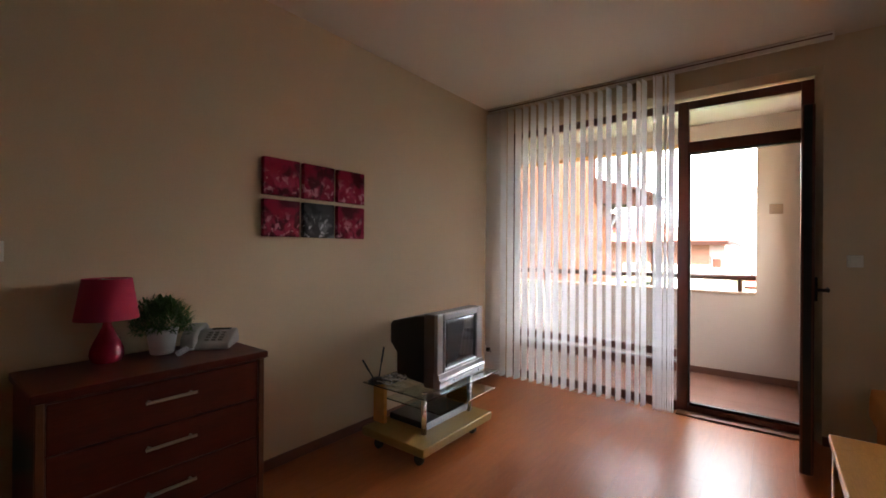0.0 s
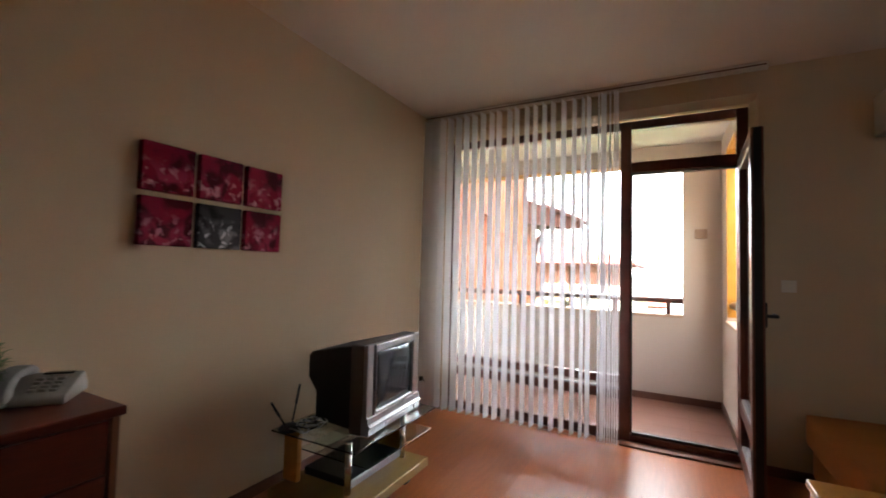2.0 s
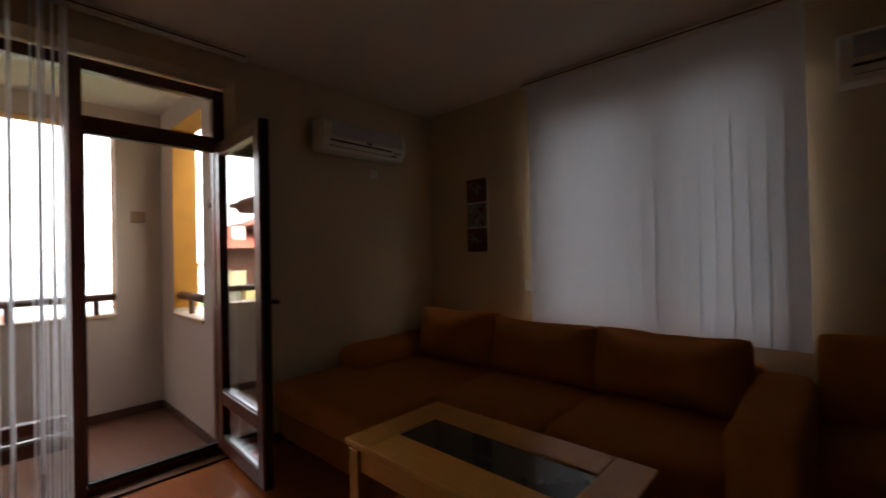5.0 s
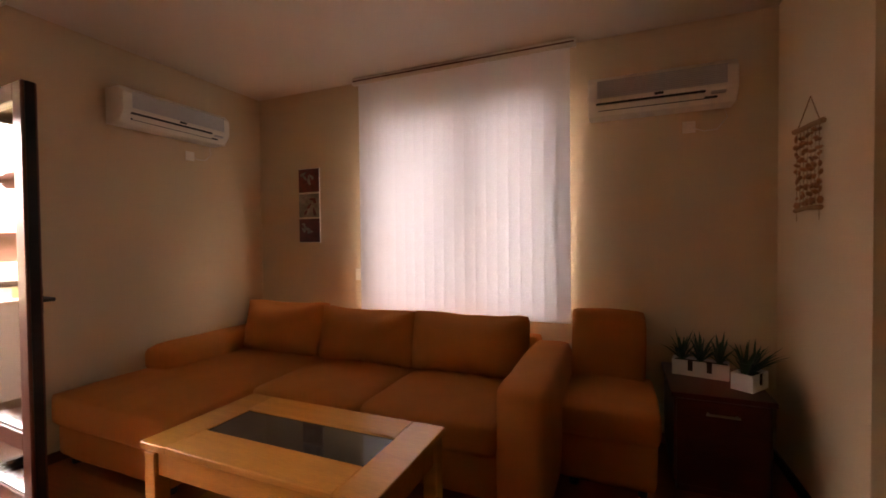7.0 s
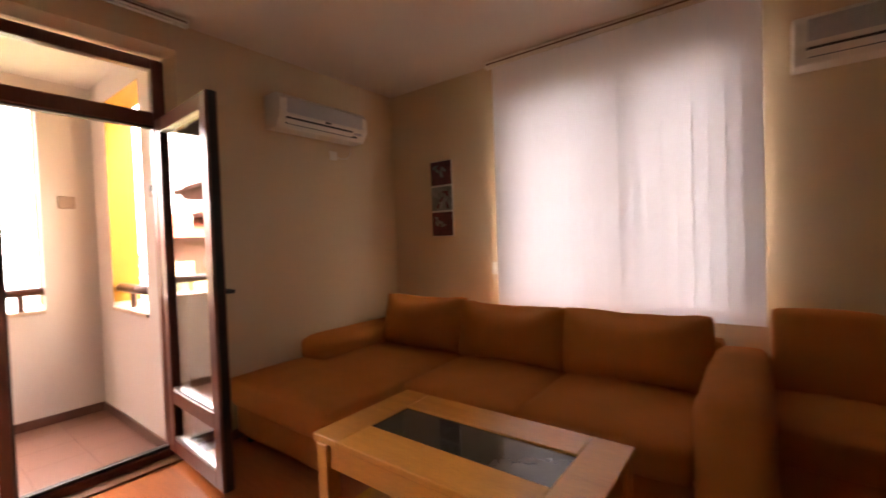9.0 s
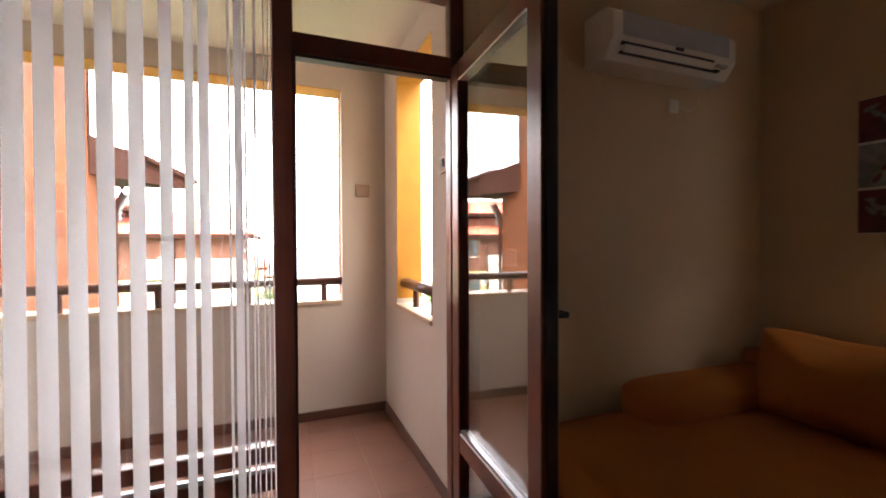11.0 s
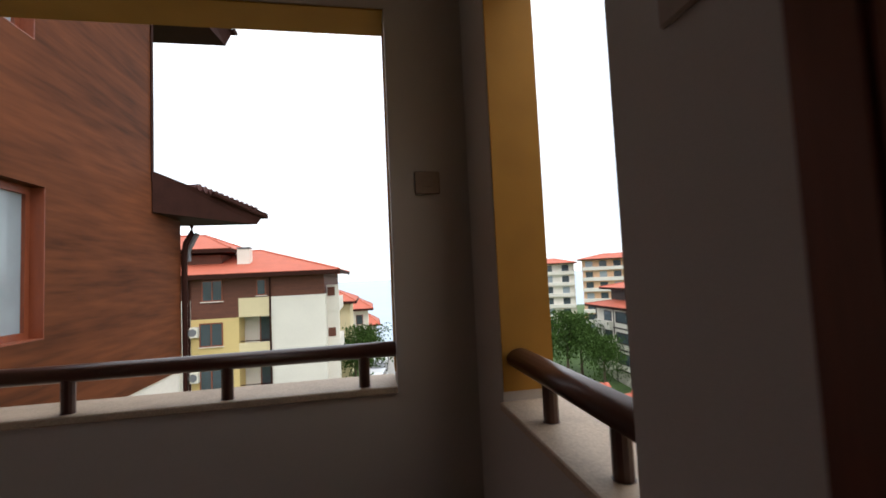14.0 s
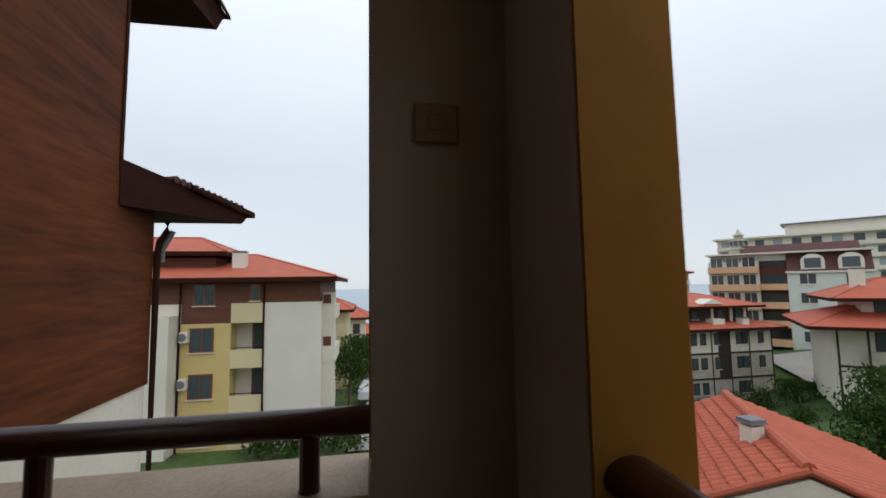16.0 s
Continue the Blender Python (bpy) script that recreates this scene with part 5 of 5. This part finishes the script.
for k in range(3):
    z = -1.15 - 2.8 * k
    window_front(apt, -10.85, z - 1.5, -9.45, z, FY)
    lg = part("loggia", plus(box(-8.5, FY + 0.001, z - 2.55, -6.56, FY + 0.15, z - 1.42), box(-8.5, FY + 0.15, z - 2.55, -6.56, FY + 1.3, z - 2.45)), CREAMWALL, apt, "cream loggia parapet")
    part("loggia_window", box(-7.45, FY + 1.26, z - 1.9, -6.75, FY + 1.31, z + 0.1), FARGLASS, lg, "dark loggia door")
    part("loggia_frame", plus(box(-7.53, FY + 1.24, z - 1.95, -7.45, FY + 1.31, z + 0.16), box(-6.75, FY + 1.24, z - 1.95, -6.67, FY + 1.31, z + 0.16)), SIDING_RED, lg)
    part("loggia_rail", rod((-8.45, FY + 0.07, z - 1.3), (-6.6, FY + 0.07, z - 1.3), 0.03, n=6), EAVES, lg)
    ac = part("air_unit", box(-11.3, FY - 0.4, z - 0.85, -10.95 + 0.12, FY, z - 0.2, 0.02), WHITEWALL, apt, "white outdoor air unit")
    part("fan_grille", rod((-11.12, FY - 0.41, z - 0.52), (-11.12, FY - 0.39, z - 0.52), 0.24, n=16), LEAD, ac, "dark round fan grille")
part("parapet", box(-8.5, FY + 0.002, -0.9, -6.56, FY + 0.15, 0.33), CREAMWALL, apt, "cream parapet band")
window_front(apt, -10.7, 0.2, -9.45, 1.55, FY + 0.03)
window_front(apt, -7.4, 0.45, -6.8, 1.5, FY + 0.03, False)
hip_roof("roof", apt, -24, FY - 0.75, -2.05, FY + 13.7, 1.95, 3.85, (-17, FY + 6.6), (-8.6, FY + 6.6))
part("attic", box(-20, FY + 2.2, 2.2, -10.2, FY + 10, 3.35), BROWNWALL, apt)
hip_roof("upper_roof", apt, -21, FY + 1.5, -9.4, FY + 10.8, 3.75, 5.1, (-17, FY + 6), (-12.5, FY + 6))
chimney(apt, -8.65, FY + 2.2, 2.4, 3.75, 0.8)
part("end_balcony", plus(box(-3.06, FY + 0.95, -0.9, -2.2, FY + 5, 0.0), box(-3.06, FY + 0.95, -3.7, -2.2, FY + 5, -2.8), box(-3.055, FY + 1.02, -9, -2.25, FY + 1.2, 0.9)), WHITEWALL, apt, "white end balconies")
# Flat brown panels stand in for the shade inside the end balconies.
for z in (0.15, -2.65):
    part("gap_shade_panel", box(-3.0, FY + 0.985, z, -2.5, FY + 1.01, z + 0.6), BROWNWALL, apt)


# ---- small seaside houses farther down the road ----
def cottage(x, y, w, d, ez, rz, label, wall):
    t = thing("seaside_house", label, "house", (x, y, 0), 0, group="seaside houses")
    part("wall", box(-w / 2, 0, ground_z(x, y) - 3, w / 2, d, ez), wall, t)
    hip_roof("roof", t, -w / 2 - 0.7, -0.7, w / 2 + 0.7, d + 0.7, ez + 0.2, rz, (-w / 5, d / 2), (w / 5, d / 2))
    n = max(2, int(w / 2.2))
    for s in range(3):
        z = ez - 0.7 - 2.8 * s
        for k in range(n):
            cx = -w / 2 + w * (k + 0.5) / n
            window_front(t, cx - 0.5, z - 1.4, cx + 0.5, z, 0, False)
    return t


cottage(-5.6, 52, 6.5, 9, -1.4, 0.1, "white seaside house with an orange tiled roof", CREAMWALL)
cottage(-4.2, 66, 7.5, 9, -3.3, -1.4, "cream seaside house with an orange tiled roof", WHITEWALL)
cottage(-2.6, 84, 7, 9, -7.6, -5.4, "white seaside house with an orange tiled roof", WHITEWALL)


# ---- half-timbered house across the garden ----
hf = thing("half_timbered_house", "white and stone house with dark timber bands and two red roofs", "house", (32.5, 47.3, 0))
HW, HD, HE = 14.2, 14.0, -4.25
part("upper_wall", box(0, 0, -7.0, HW, HD, HE), WHITEWALL, hf, "white rendered upper storey")
part("stone_wall", box(0.02, 0.02, -17.0, HW - 0.02, HD - 0.02, -7.0), STONEWALL, hf, "grey stone lower storeys")
part("west_wall", box(-0.25, 4.6, -12.4, 0.0, HD - 0.5, HE), WHITEWALL, hf)
for z in (-7.0, -9.8, -12.5, HE - 0.25):
    part("timber_band", box(-0.06, -0.06, z - 0.1, HW + 0.06, 0.0, z + 0.1), TIMBER, hf)
    part("timber_band", box(-0.30, 0.0, z - 0.1, -0.25, HD, z + 0.1), TIMBER, hf)
for x in (0.0, 2.6, 6.0, 8.4, 11.0, HW - 0.14):
    part("timber_post", box(x, -0.055, -15, x + 0.11, 0.001, HE), TIMBER, hf)
for y in (0.3, 2.3, 4.5, 9.0, HD - 0.6):
    part("timber_post", box(-0.31, y, -15, -0.25, y + 0.16, HE), TIMBER, hf)
for z in (-4.7, -7.45, -10.2, -12.9):
    for x in (3.4, 4.6, 6.4, 9.3, 10.1, 12.3):
        if not (x in (6.4, 12.3) and z < -9):
            window_front(hf, x, z - 1.35, x + 0.75, z, -0.02, False, TIMBER)
# No hollow here: a thin dark sheet paints the recess's shade.
part("recess", box(6.9, -0.03, -9.7, 8.4, 0.0, -4.6), TIMBER, hf, "flat dark sheet drawn as a shaded stair recess")
for z in (-4.8, -7.5, -10.2):
    for y in (5.0, 9.6):
        w = part("window", box(-0.31, y, z - 1.5, -0.24, y + (3.6 if y < 9 else 1.8), z), TIMBER, hf, "dark timber window")
        part("pane", box(-0.32, y + 0.15, z - 1.35, -0.3, y + (3.4 if y < 9 else 1.65), z - 0.15), FARGLASS, w)
    part("balcony", box(-0.8, 9.3, z - 2.5, -0.25, 13.2, z - 1.4), WHITEWALL, hf, "white balcony front")
hip_roof("lower_roof", hf, -1.1, -1.1, HW + 1.1, HD + 1.1, HE + 0.15, -2.6, (4.5, 6.5), (HW - 4.5, 6.5))
part("attic", box(1.4, 1.6, -3.7, HW - 1.4, HD - 2, -1.9), TIMBER, hf, "dark recessed top storey")
for x in (2.0, 4.2, 7.6, 10.2, 12.1):
    part("attic_post", box(x, 1.45, -3.7, x + 0.3, 1.6, -1.9), WHITEWALL, hf)
for x in (2.6, 5.0, 8.5, 11.0):
    window_front(hf, x, -3.3, x + 0.9, -2.1, 1.58, False, TIMBER)
part("dormer_wall", box(6.9, 0.4, -3.9, 8.4, 1.6, -3.2), WHITEWALL, hf)
hip_roof("upper_roof", hf, 0.2, 0.3, HW - 0.2, HD - 1, -1.65, -0.35, (4.5, 6.5), (HW - 4.5, 6.5))
part("roof_light", prism([(5.8, -1.45), (7.2, -0.85), (8.6, -1.45)], "y", 0.6, 2.6), WHITEWALL, hf, "white gabled roof vent")
for x, y, z in ((4.0, 3.5, -0.3), (6.6, 6.3, 0.2), (2.8, 0.4, -3.1), (10.8, 0.4, -3.1)):
    chimney(hf, x, y, z - 1.0, z, 0.9)

# ---- house with arches ----
ar = thing("arched_house", "white and stone house with arches and two red roofs", "house", (39.4, 34.9, 0), -42)
part("wall", box(0, 0, -10, 14, 10, -2.7), WHITEWALL, ar)
part("stone_wall", box(2.0, -0.9, -10, 14, 0, -5.9), STONEWALL, ar, "pale stone arcade")
part("balcony_front", box(2.0, -0.95, -5.9, 14, -0.8, -4.7), STONEWALL, ar, "stone balcony parapet")
for k in range(4):
    x = 2.9 + 2.7 * k
    pts = [(x + 0.85 + 0.85 * math.cos(a * math.pi / 10), -7.2 + 0.85 * math.sin(a * math.pi / 10)) for a in range(11)] + [(x, -9.4), (x + 1.7, -9.4)]
    part("arch", prism(pts, "y", -0.93, -0.88), FARGLASS, ar, "dark arched opening")
for x in (0.0, 1.9, 7.6, 13.8):
    part("timber_post", box(x, -0.98, -10, x + 0.16, -0.94, -2.8), TIMBER, ar)
part("timber_band", box(0, -0.98, -6.1, 14, -0.94, -5.9), TIMBER, ar)
for x in (2.6, 5.2, 8.2, 11):
    window_front(ar, x, -5.2, x + 1.7, -3.2, -0.02, True, TIMBER)
hip_roof("lower_roof", ar, -2.1, -2.8, 16, 11, -2.6, -0.9, (3, 4), (11, 4))
part("attic", box(2.2, 1.2, -2.4, 12, 9, -0.5), WHITEWALL, ar)
for x in (3.0, 5.4, 8.0):
    window_front(ar, x, -1.9, x + 1.6, -0.7, 1.18, True, TIMBER)
hip_roof("upper_roof", ar, 0.0, -0.8, 14, 10, -0.35, 1.3, (4, 4), (10, 4))
chimney(ar, 2.4, 2.5, 0.0, 2.2, 0.9)

# ---- large hotel on the slope ----
ht = thing("hotel", "large pale green hotel with apricot balconies and a dark mansard", "hotel", (60.2, 57.0, 0), -49)
part("wing", box(-9.5, 1.0, -12, -2.9, 14, 4.2), PALEGREEN, ht)
part("core", box(-2.9, 2.2, -12, 0.4, 14, 4.2), BROWNWALL, ht, "dark red recess behind the balconies")
part("block", box(0.4, 0, -12, 9.5, 14, 2.2), PALEGREEN, ht)
part("cornice", box(0.2, -0.3, 2.2, 9.7, 0.0, 2.45), WHITEWALL, ht)
part("mansard", prism([(-0.2, 2.2), (13.6, 2.2), (12.0, 5.2), (1.6, 5.2)], "x", 0.4, 9.5), MANSARD, ht, "dark red mansard roof")
part("cornice", box(-9.8, 0.2, 5.2, 9.8, 13, 5.42), WHITEWALL, ht)
part("penthouse", box(-8.6, 1.6, 4.2, 0.4, 13, 5.2), PALEGREEN, ht)
part("roof_terrace", prism([(1.5, 5.42), (12, 5.42), (10, 6.7), (3.0, 6.7)], "x", -5.0, 8.5), MANSARD, ht, "dark red roof terrace screen")
for k in range(5):
    z = -8.6 + 2.75 * k
    b = part("balcony", box(-9.5, -0.2, z, -2.9, 1.0, z + 0.95), ORANGEBALC, ht, "apricot balcony front")
    for j in range(3):
        window_front(ht, -9.2 + 2.1 * j, z + 0.9, -7.5 + 2.1 * j, z + 2.5, 0.98, True, WHITEWALL)
    if k < 4:
        pts = [(-2.9, 0.4), (-2.9, 2.2), (0.4, 2.2), (0.4, -0.2), (-0.4, -0.5), (-1.6, -0.3)]
        part("curved_balcony", prism(pts, "z", z + 0.1, z + 1.0), ORANGEBALC, ht, "curved apricot balcony")
        for x in (1.7, 6.6):
            window_front(ht, x, z + 0.9, x + 1.9, z + 2.5, -0.02, True, WHITEWALL)
    part("window_band", box(-2.6, 2.15, z + 0.9, 0.2, 2.2, z + 2.4), FARGLASS, ht)
for x in (2.0, 6.0):
    pts = [(x + 1.3 + 1.3 * math.cos(a * math.pi / 8), 3.9 + 1.0 * math.sin(a * math.pi / 8)) for a in range(9)] + [(x, 2.7), (x + 2.6, 2.7)]
    d = part("dormer", prism(pts, "y", -0.1, 1.2), WHITEWALL, ht, "arched white dormer")
    part("pane", box(x + 0.4, -0.14, 2.9, x + 2.2, -0.09, 4.3), FARGLASS, d)
tw = part("tower", lathe([(1.5, 6.15), (1.5, 6.9), (1.8, 7.0), (1.8, 7.1), (1.1, 7.3), (1.05, 8.3), (1.4, 8.4), (1.3, 8.55), (0.7, 8.6), (0.62, 9.2), (0.9, 9.3), (0.3, 9.8), (0.05, 10.4)], 8, (-5.4, 4, -0.75)), STONEWALL, ht, "small stepped lantern tower")
for a in range(8):
    an = a * math.pi / 4 + 0.39
    part("tower_window", box(-5.4 + 1.0 * math.cos(an) - 0.25, 4 + 1.0 * math.sin(an) - 0.25, 6.9, -5.4 + 1.0 * math.cos(an) + 0.25, 4 + 1.0 * math.sin(an) + 0.25, 7.6), FARGLASS, tw)


def slab_hotel(x, y, turn, w, h0, h1, storeys, wall, label, roof):
    t = thing("hotel", label, "hotel", (x, y, 0), turn)
    part("wall", box(-w / 2, 0, h0, w / 2, 12, h1), wall, t)
    st = (h1 - h0) / storeys
    n = int(w / 3.4)
    for s in range(storeys):
        z = h0 + s * st
        part("balcony_band", box(-w / 2 - 0.1, -0.9, z, w / 2 + 0.1, 0, z + 0.9), WHITEWALL, t, "pale balcony front")
        for k in range(n):
            cx = -w / 2 + w * (k + 0.5) / n
            part("window", box(cx - 0.9, -0.03, z + 0.9, cx + 0.9, 0.02, z + st - 0.35), FARGLASS if (k + s) % 3 else PALE_PANE, t)
    if roof:
        hip_roof("roof", t, -w / 2 - 1, -1.6, w / 2 + 1, 13, h1 + 0.2, h1 + 1.6, (-w / 2 + 5, 6), (w / 2 - 5, 6))
    else:
        part("roof_edge", box(-w / 2 - 0.8, -1.4, h1, w / 2 + 0.8, 12, h1 + 0.4), WHITEWALL, t)
        part("penthouse", box(-w / 5, 2, h1 + 0.4, w / 3, 10, h1 + 3), WHITEWALL, t)
        part("roof_edge", box(-w / 5 - 0.8, 1.2, h1 + 3, w / 3 + 0.8, 10, h1 + 3.3), LEAD, t)
    return t


slab_hotel(65, 100, -34, 24, -16, 3.2, 7, ORANGEBALC, "long tan hotel with pale balconies and a red roof", True)
slab_hotel(48, 112, -28, 13, -18, 2.6, 7, WHITEWALL, "white hotel with a red roof", True)
slab_hotel(30, 128, -14, 16, -24, -0.6, 8, YELLOWWALL, "yellow hotel with a red roof farther off", True)
slab_hotel(104, 82, -52, 46, -8, 11.5, 7, WHITEWALL, "long white terraced hotel on the hill", False)


# ---- tiled roofs just below ----
def tiled_slope(parent, a, b, c, d, pitch=0.19, course=0.27):
    """Pantiles between the ridge a-b and the eave d-c, each course lapping the next."""
    a, b, c, d = (Vector(p) for p in (a, b, c, d))
    nrm = (b - a).cross(d - a).normalized()
    nrm = nrm if nrm.z > 0 else -nrm
    rows_n = max(2, int(((d - a).length + (c - b).length) / 2 / course))
    waves = max(2, int(max((b - a).length, (c - d).length) / pitch))
    per = 6
    bm = bmesh.new()
    for r in range(rows_n):
        t0, t1 = r / rows_n, (r + 1) / rows_n + 0.02
        for w in range(waves):
            top, low = [], []
            for k in range(per + 1):
                s = (w + k / per) / waves
                hgt = 0.048 * abs(math.sin(math.pi * k / per)) ** 0.7
                p0 = a.lerp(b, s).lerp(d.lerp(c, s), t0)
                p1 = a.lerp(b, s).lerp(d.lerp(c, s), min(1.0, t1))
                top.append(bm.verts.new(p0 + nrm * hgt))
                low.append(bm.verts.new(p1 + nrm * (hgt + 0.050)))
            for k in range(per):
                bm.faces.new((top[k], top[k + 1], low[k + 1], low[k]))
    ob = part("roof_tiles", bm, ROOFTILE, parent, "rows of weathered orange clay pantiles")
    tagged(ob, kind="stuff")


nr = thing("tiled_roof_house", "low house with a large orange clay pantile roof", "house")
R1, R2 = Vector((9.75, 14.9, -1.9)), Vector((7.15, 10.5, -1.9))
right, left = Vector((2.5, -1.45, -1.15)), Vector((-4.2, 2.4, -1.95))
tiled_slope(nr, R1, R2, R2 + right, R1 + right)
tiled_slope(nr, R1, R2, R2 + left, R1 + left)
part("ridge_cap", tube([R1 + Vector((0, 0, 0.05)), R1.lerp(R2, 0.5) + Vector((0, 0, 0.05)), R2 + Vector((0, 0, 0.05))], 0.11, 8), ROOFTILE, nr, "half-round ridge tiles")
bm = bmesh.new()
und = [R1 + left, R1, R1 + right, R2 + right, R2, R2 + left]
lo = [bm.verts.new(p - Vector((0, 0, 0.12))) for p in und]
gr = [bm.verts.new((p.x, p.y, -9)) for p in und]
bm.faces.new((lo[0], lo[1], lo[4], lo[5]))
bm.faces.new((lo[1], lo[2], lo[3], lo[4]))
for k in range(6):
    j = (k + 1) % 6
    bm.faces.new((lo[k], lo[j], gr[j], gr[k]))
part("wall", bm, WHITEWALL, nr, "white rendered wall below the tiles")
part("verge", plus(tube([R2 + Vector((0, 0, 0.02)), R2 + left * 0.5 + Vector((0, 0, 0.0)), R2 + left], 0.07, 8), tube([R2 + Vector((0, 0, 0.02)), R2 + right * 0.5, R2 + right], 0.07, 8)), ROOFTILE, nr, "half-round verge tiles")
chimney(nr, 8.5, 15.4, -3.2, -1.5, 0.46)
chimney(nr, 7.75, 12.15, -3.0, -1.60, 0.30)
nr2 = thing("tiled_roof_house", "low house with a large orange clay pantile roof", "house")
Q1, Q2 = Vector((11.2, 11.3, -2.7)), Vector((9.0, 7.6, -2.7))
tiled_slope(nr2, Q1, Q2, Q2 + right, Q1 + right)
tiled_slope(nr2, Q1, Q2, Q2 + Vector((-1.2, .7, -.5)), Q1 + Vector((-1.2, .7, -.5)))
part("wall", box(9.6, 6.5, -9, 12, 9.6, -4.0), WHITEWALL, nr2)
nr3 = thing("tiled_roof_house", "low outbuilding with an orange clay pantile roof", "house")
tiled_slope(nr3, (4.6, 20.5, -3.4), (9.2, 19.5, -3.4), (8.6, 17.0, -4.6), (4.0, 18.0, -4.6))
part("wall", box(4.6, 18.2, -9, 8.4, 20.2, -4.5), WHITEWALL, nr3)
chimney(nr3, 6.9, 18.8, -4.8, -2.95, 0.5)
chimney(nr3, 5.2, 18.9, -4.9, -3.55, 0.45)


# ---- trees, shrubs and cars ----
def tree(x, y, top, crown_r, crown_h, seed, label, base=None, leaf=0.16, count=1500, group="garden trees"):
    r = random.Random(seed)
    z0 = ground_z(x, y) - 0.2 if base is None else base
    t = thing("tree", label, "tree", (x, y, z0), 0, group=group)
    h = top - z0
    trunk_top = max(0.6, h - crown_h * 0.6)
    limbs = rod((0, 0, 0), (0.1, 0.05, trunk_top), 0.05 + 0.02 * h, 0.04 + 0.008 * h, 9)
    tips = []
    for k in range(9):
        a, e = r.uniform(0, 6.283), r.uniform(0.2, 1.3)
        ln = r.uniform(0.5, 0.95)
        p = Vector((0.1, 0.05, trunk_top * r.uniform(0.75, 1.0)))
        q = Vector((crown_r * ln * math.cos(a) * math.cos(e), crown_r * ln * math.sin(a) * math.cos(e), h - crown_h / 2 + crown_h / 2 * ln * math.sin(e)))
        plus(limbs, rod(p, q, 0.045, 0.012, 6))
        tips.append(q)
    part("trunk", limbs, BARK, t)
    clumps = tips + [Vector((r.gauss(0, 0.42) * crown_r, r.gauss(0, 0.42) * crown_r, h - crown_h / 2 + r.gauss(0, 0.25) * crown_h)) for _ in range(16)]
    bm = bmesh.new()
    for k in range(count):
        c = clumps[k % len(clumps)]
        s = crown_r * 0.30
        p = c + Vector((r.gauss(0, s), r.gauss(0, s), r.gauss(0, s * 0.8)))
        if p.z > h:
            p.z = h - r.uniform(0, 0.4)
        if p.z < 0.15:
            p.z = 0.15 + r.uniform(0, 0.4)
        m = Euler((r.uniform(0, 6.28), r.uniform(0, 6.28), r.uniform(0, 6.28))).to_matrix()
        ls = leaf * r.uniform(0.6, 1.3)
        bm.faces.new([bm.verts.new(p + m @ Vector(q)) for q in ((-ls, 0, 0), (0, -ls * 0.45, 0), (ls, 0, 0.1 * ls), (0, ls * 0.45, 0))])
    cr = part("crown", bm, CROWN, t, "uneven crown of small leaves")
    tagged(cr, kind="stuff")


tree(15.1, 14.8, -1.4, 1.1, 4.2, 1, "leafy garden tree beside the tiled roof", leaf=0.075, count=7000)
tree(-1.6, 41, -2.7, 1.7, 5.2, 4, "green tree beside the road", leaf=0.12, count=3500)
tree(-0.7, 50, -3.8, 2.0, 5.5, 5, "green tree beside the road", leaf=0.14, count=3200)
tree(24.6, 46.5, -6.2, 2.2, 4.6, 71, "dense green tree beside the half-timbered house", leaf=0.15, count=4200)
tree(25, 56, -4.6, 3.0, 6.5, 6, "dense green tree beside the half-timbered house", leaf=0.2, count=3600)
tree(28.5, 59, -5.2, 2.6, 6.0, 7, "dense green tree beside the half-timbered house", leaf=0.2, count=3200)
tree(23, 60, -5.5, 3.0, 6.0, 8, "dense green tree beside the half-timbered house", leaf=0.2, count=3200)
rs = random.Random(9)
for k in range(11):
    x, y = 32 + 1.5 * k + rs.uniform(-0.6, 0.6), 45.4 - 0.35 * k + rs.uniform(-1, 1)
    h = rs.uniform(1.4, 3.2)
    tree(x, y, ground_z(x, y) + h, 0.5 + 0.35 * h, h * 0.95, 20 + k, "dark garden shrub before the stone wall", leaf=0.11, count=1100, group="garden shrubs")
for k in range(9):
    x, y = 29 + 2.0 * k + rs.uniform(-0.8, 0.8), 40 - 1.2 * k + rs.uniform(-1.5, 1.5)
    h = rs.uniform(0.7, 1.6)
    tree(x, y, ground_z(x, y) + h, 0.4 + 0.4 * h, h * 0.9, 40 + k, "low clipped garden shrub on the lawn", leaf=0.09, count=900, group="garden shrubs")
for k in range(6):
    tree(-6.5 + 1.1 * k, 31.2 - 0.6 * (k % 2), -6.4 - 0.3 * (k % 3), 0.8, 2.0, 60 + k, "small green shrub before the apartment house", leaf=0.15, count=300, group="garden shrubs")


def car(x, y, turn, label, paint):
    z = ground_z(x, y) + 0.4
    t = thing("car", label, "car", (x, y, z), turn, group="parked cars")
    part("body", prism([(-2.0, 0.25), (2.0, 0.25), (2.05, 0.7), (1.2, 0.85), (0.6, 1.4), (-1.2, 1.4), (-1.9, 0.9)], "y", -0.85, 0.85, 0.06), paint, t)
    part("window", prism([(1.05, 0.86), (0.55, 1.34), (-1.1, 1.34), (-1.6, 0.9)], "y", -0.865, 0.865), FARGLASS, t)
    for wx in (-1.3, 1.3):
        for wy in (-0.8, 0.8):
            part("wheel", rod((wx, wy - 0.1, 0.3), (wx, wy + 0.1, 0.3), 0.31, n=16), BLACK, t)


car(0.2, 45, 80, "white parked car beside the road", CARPAINT)
car(0.5, 51, 84, "silver parked car beside the road", SILVER)
car(1.0, 58, 86, "white parked car beside the road", CARPAINT)
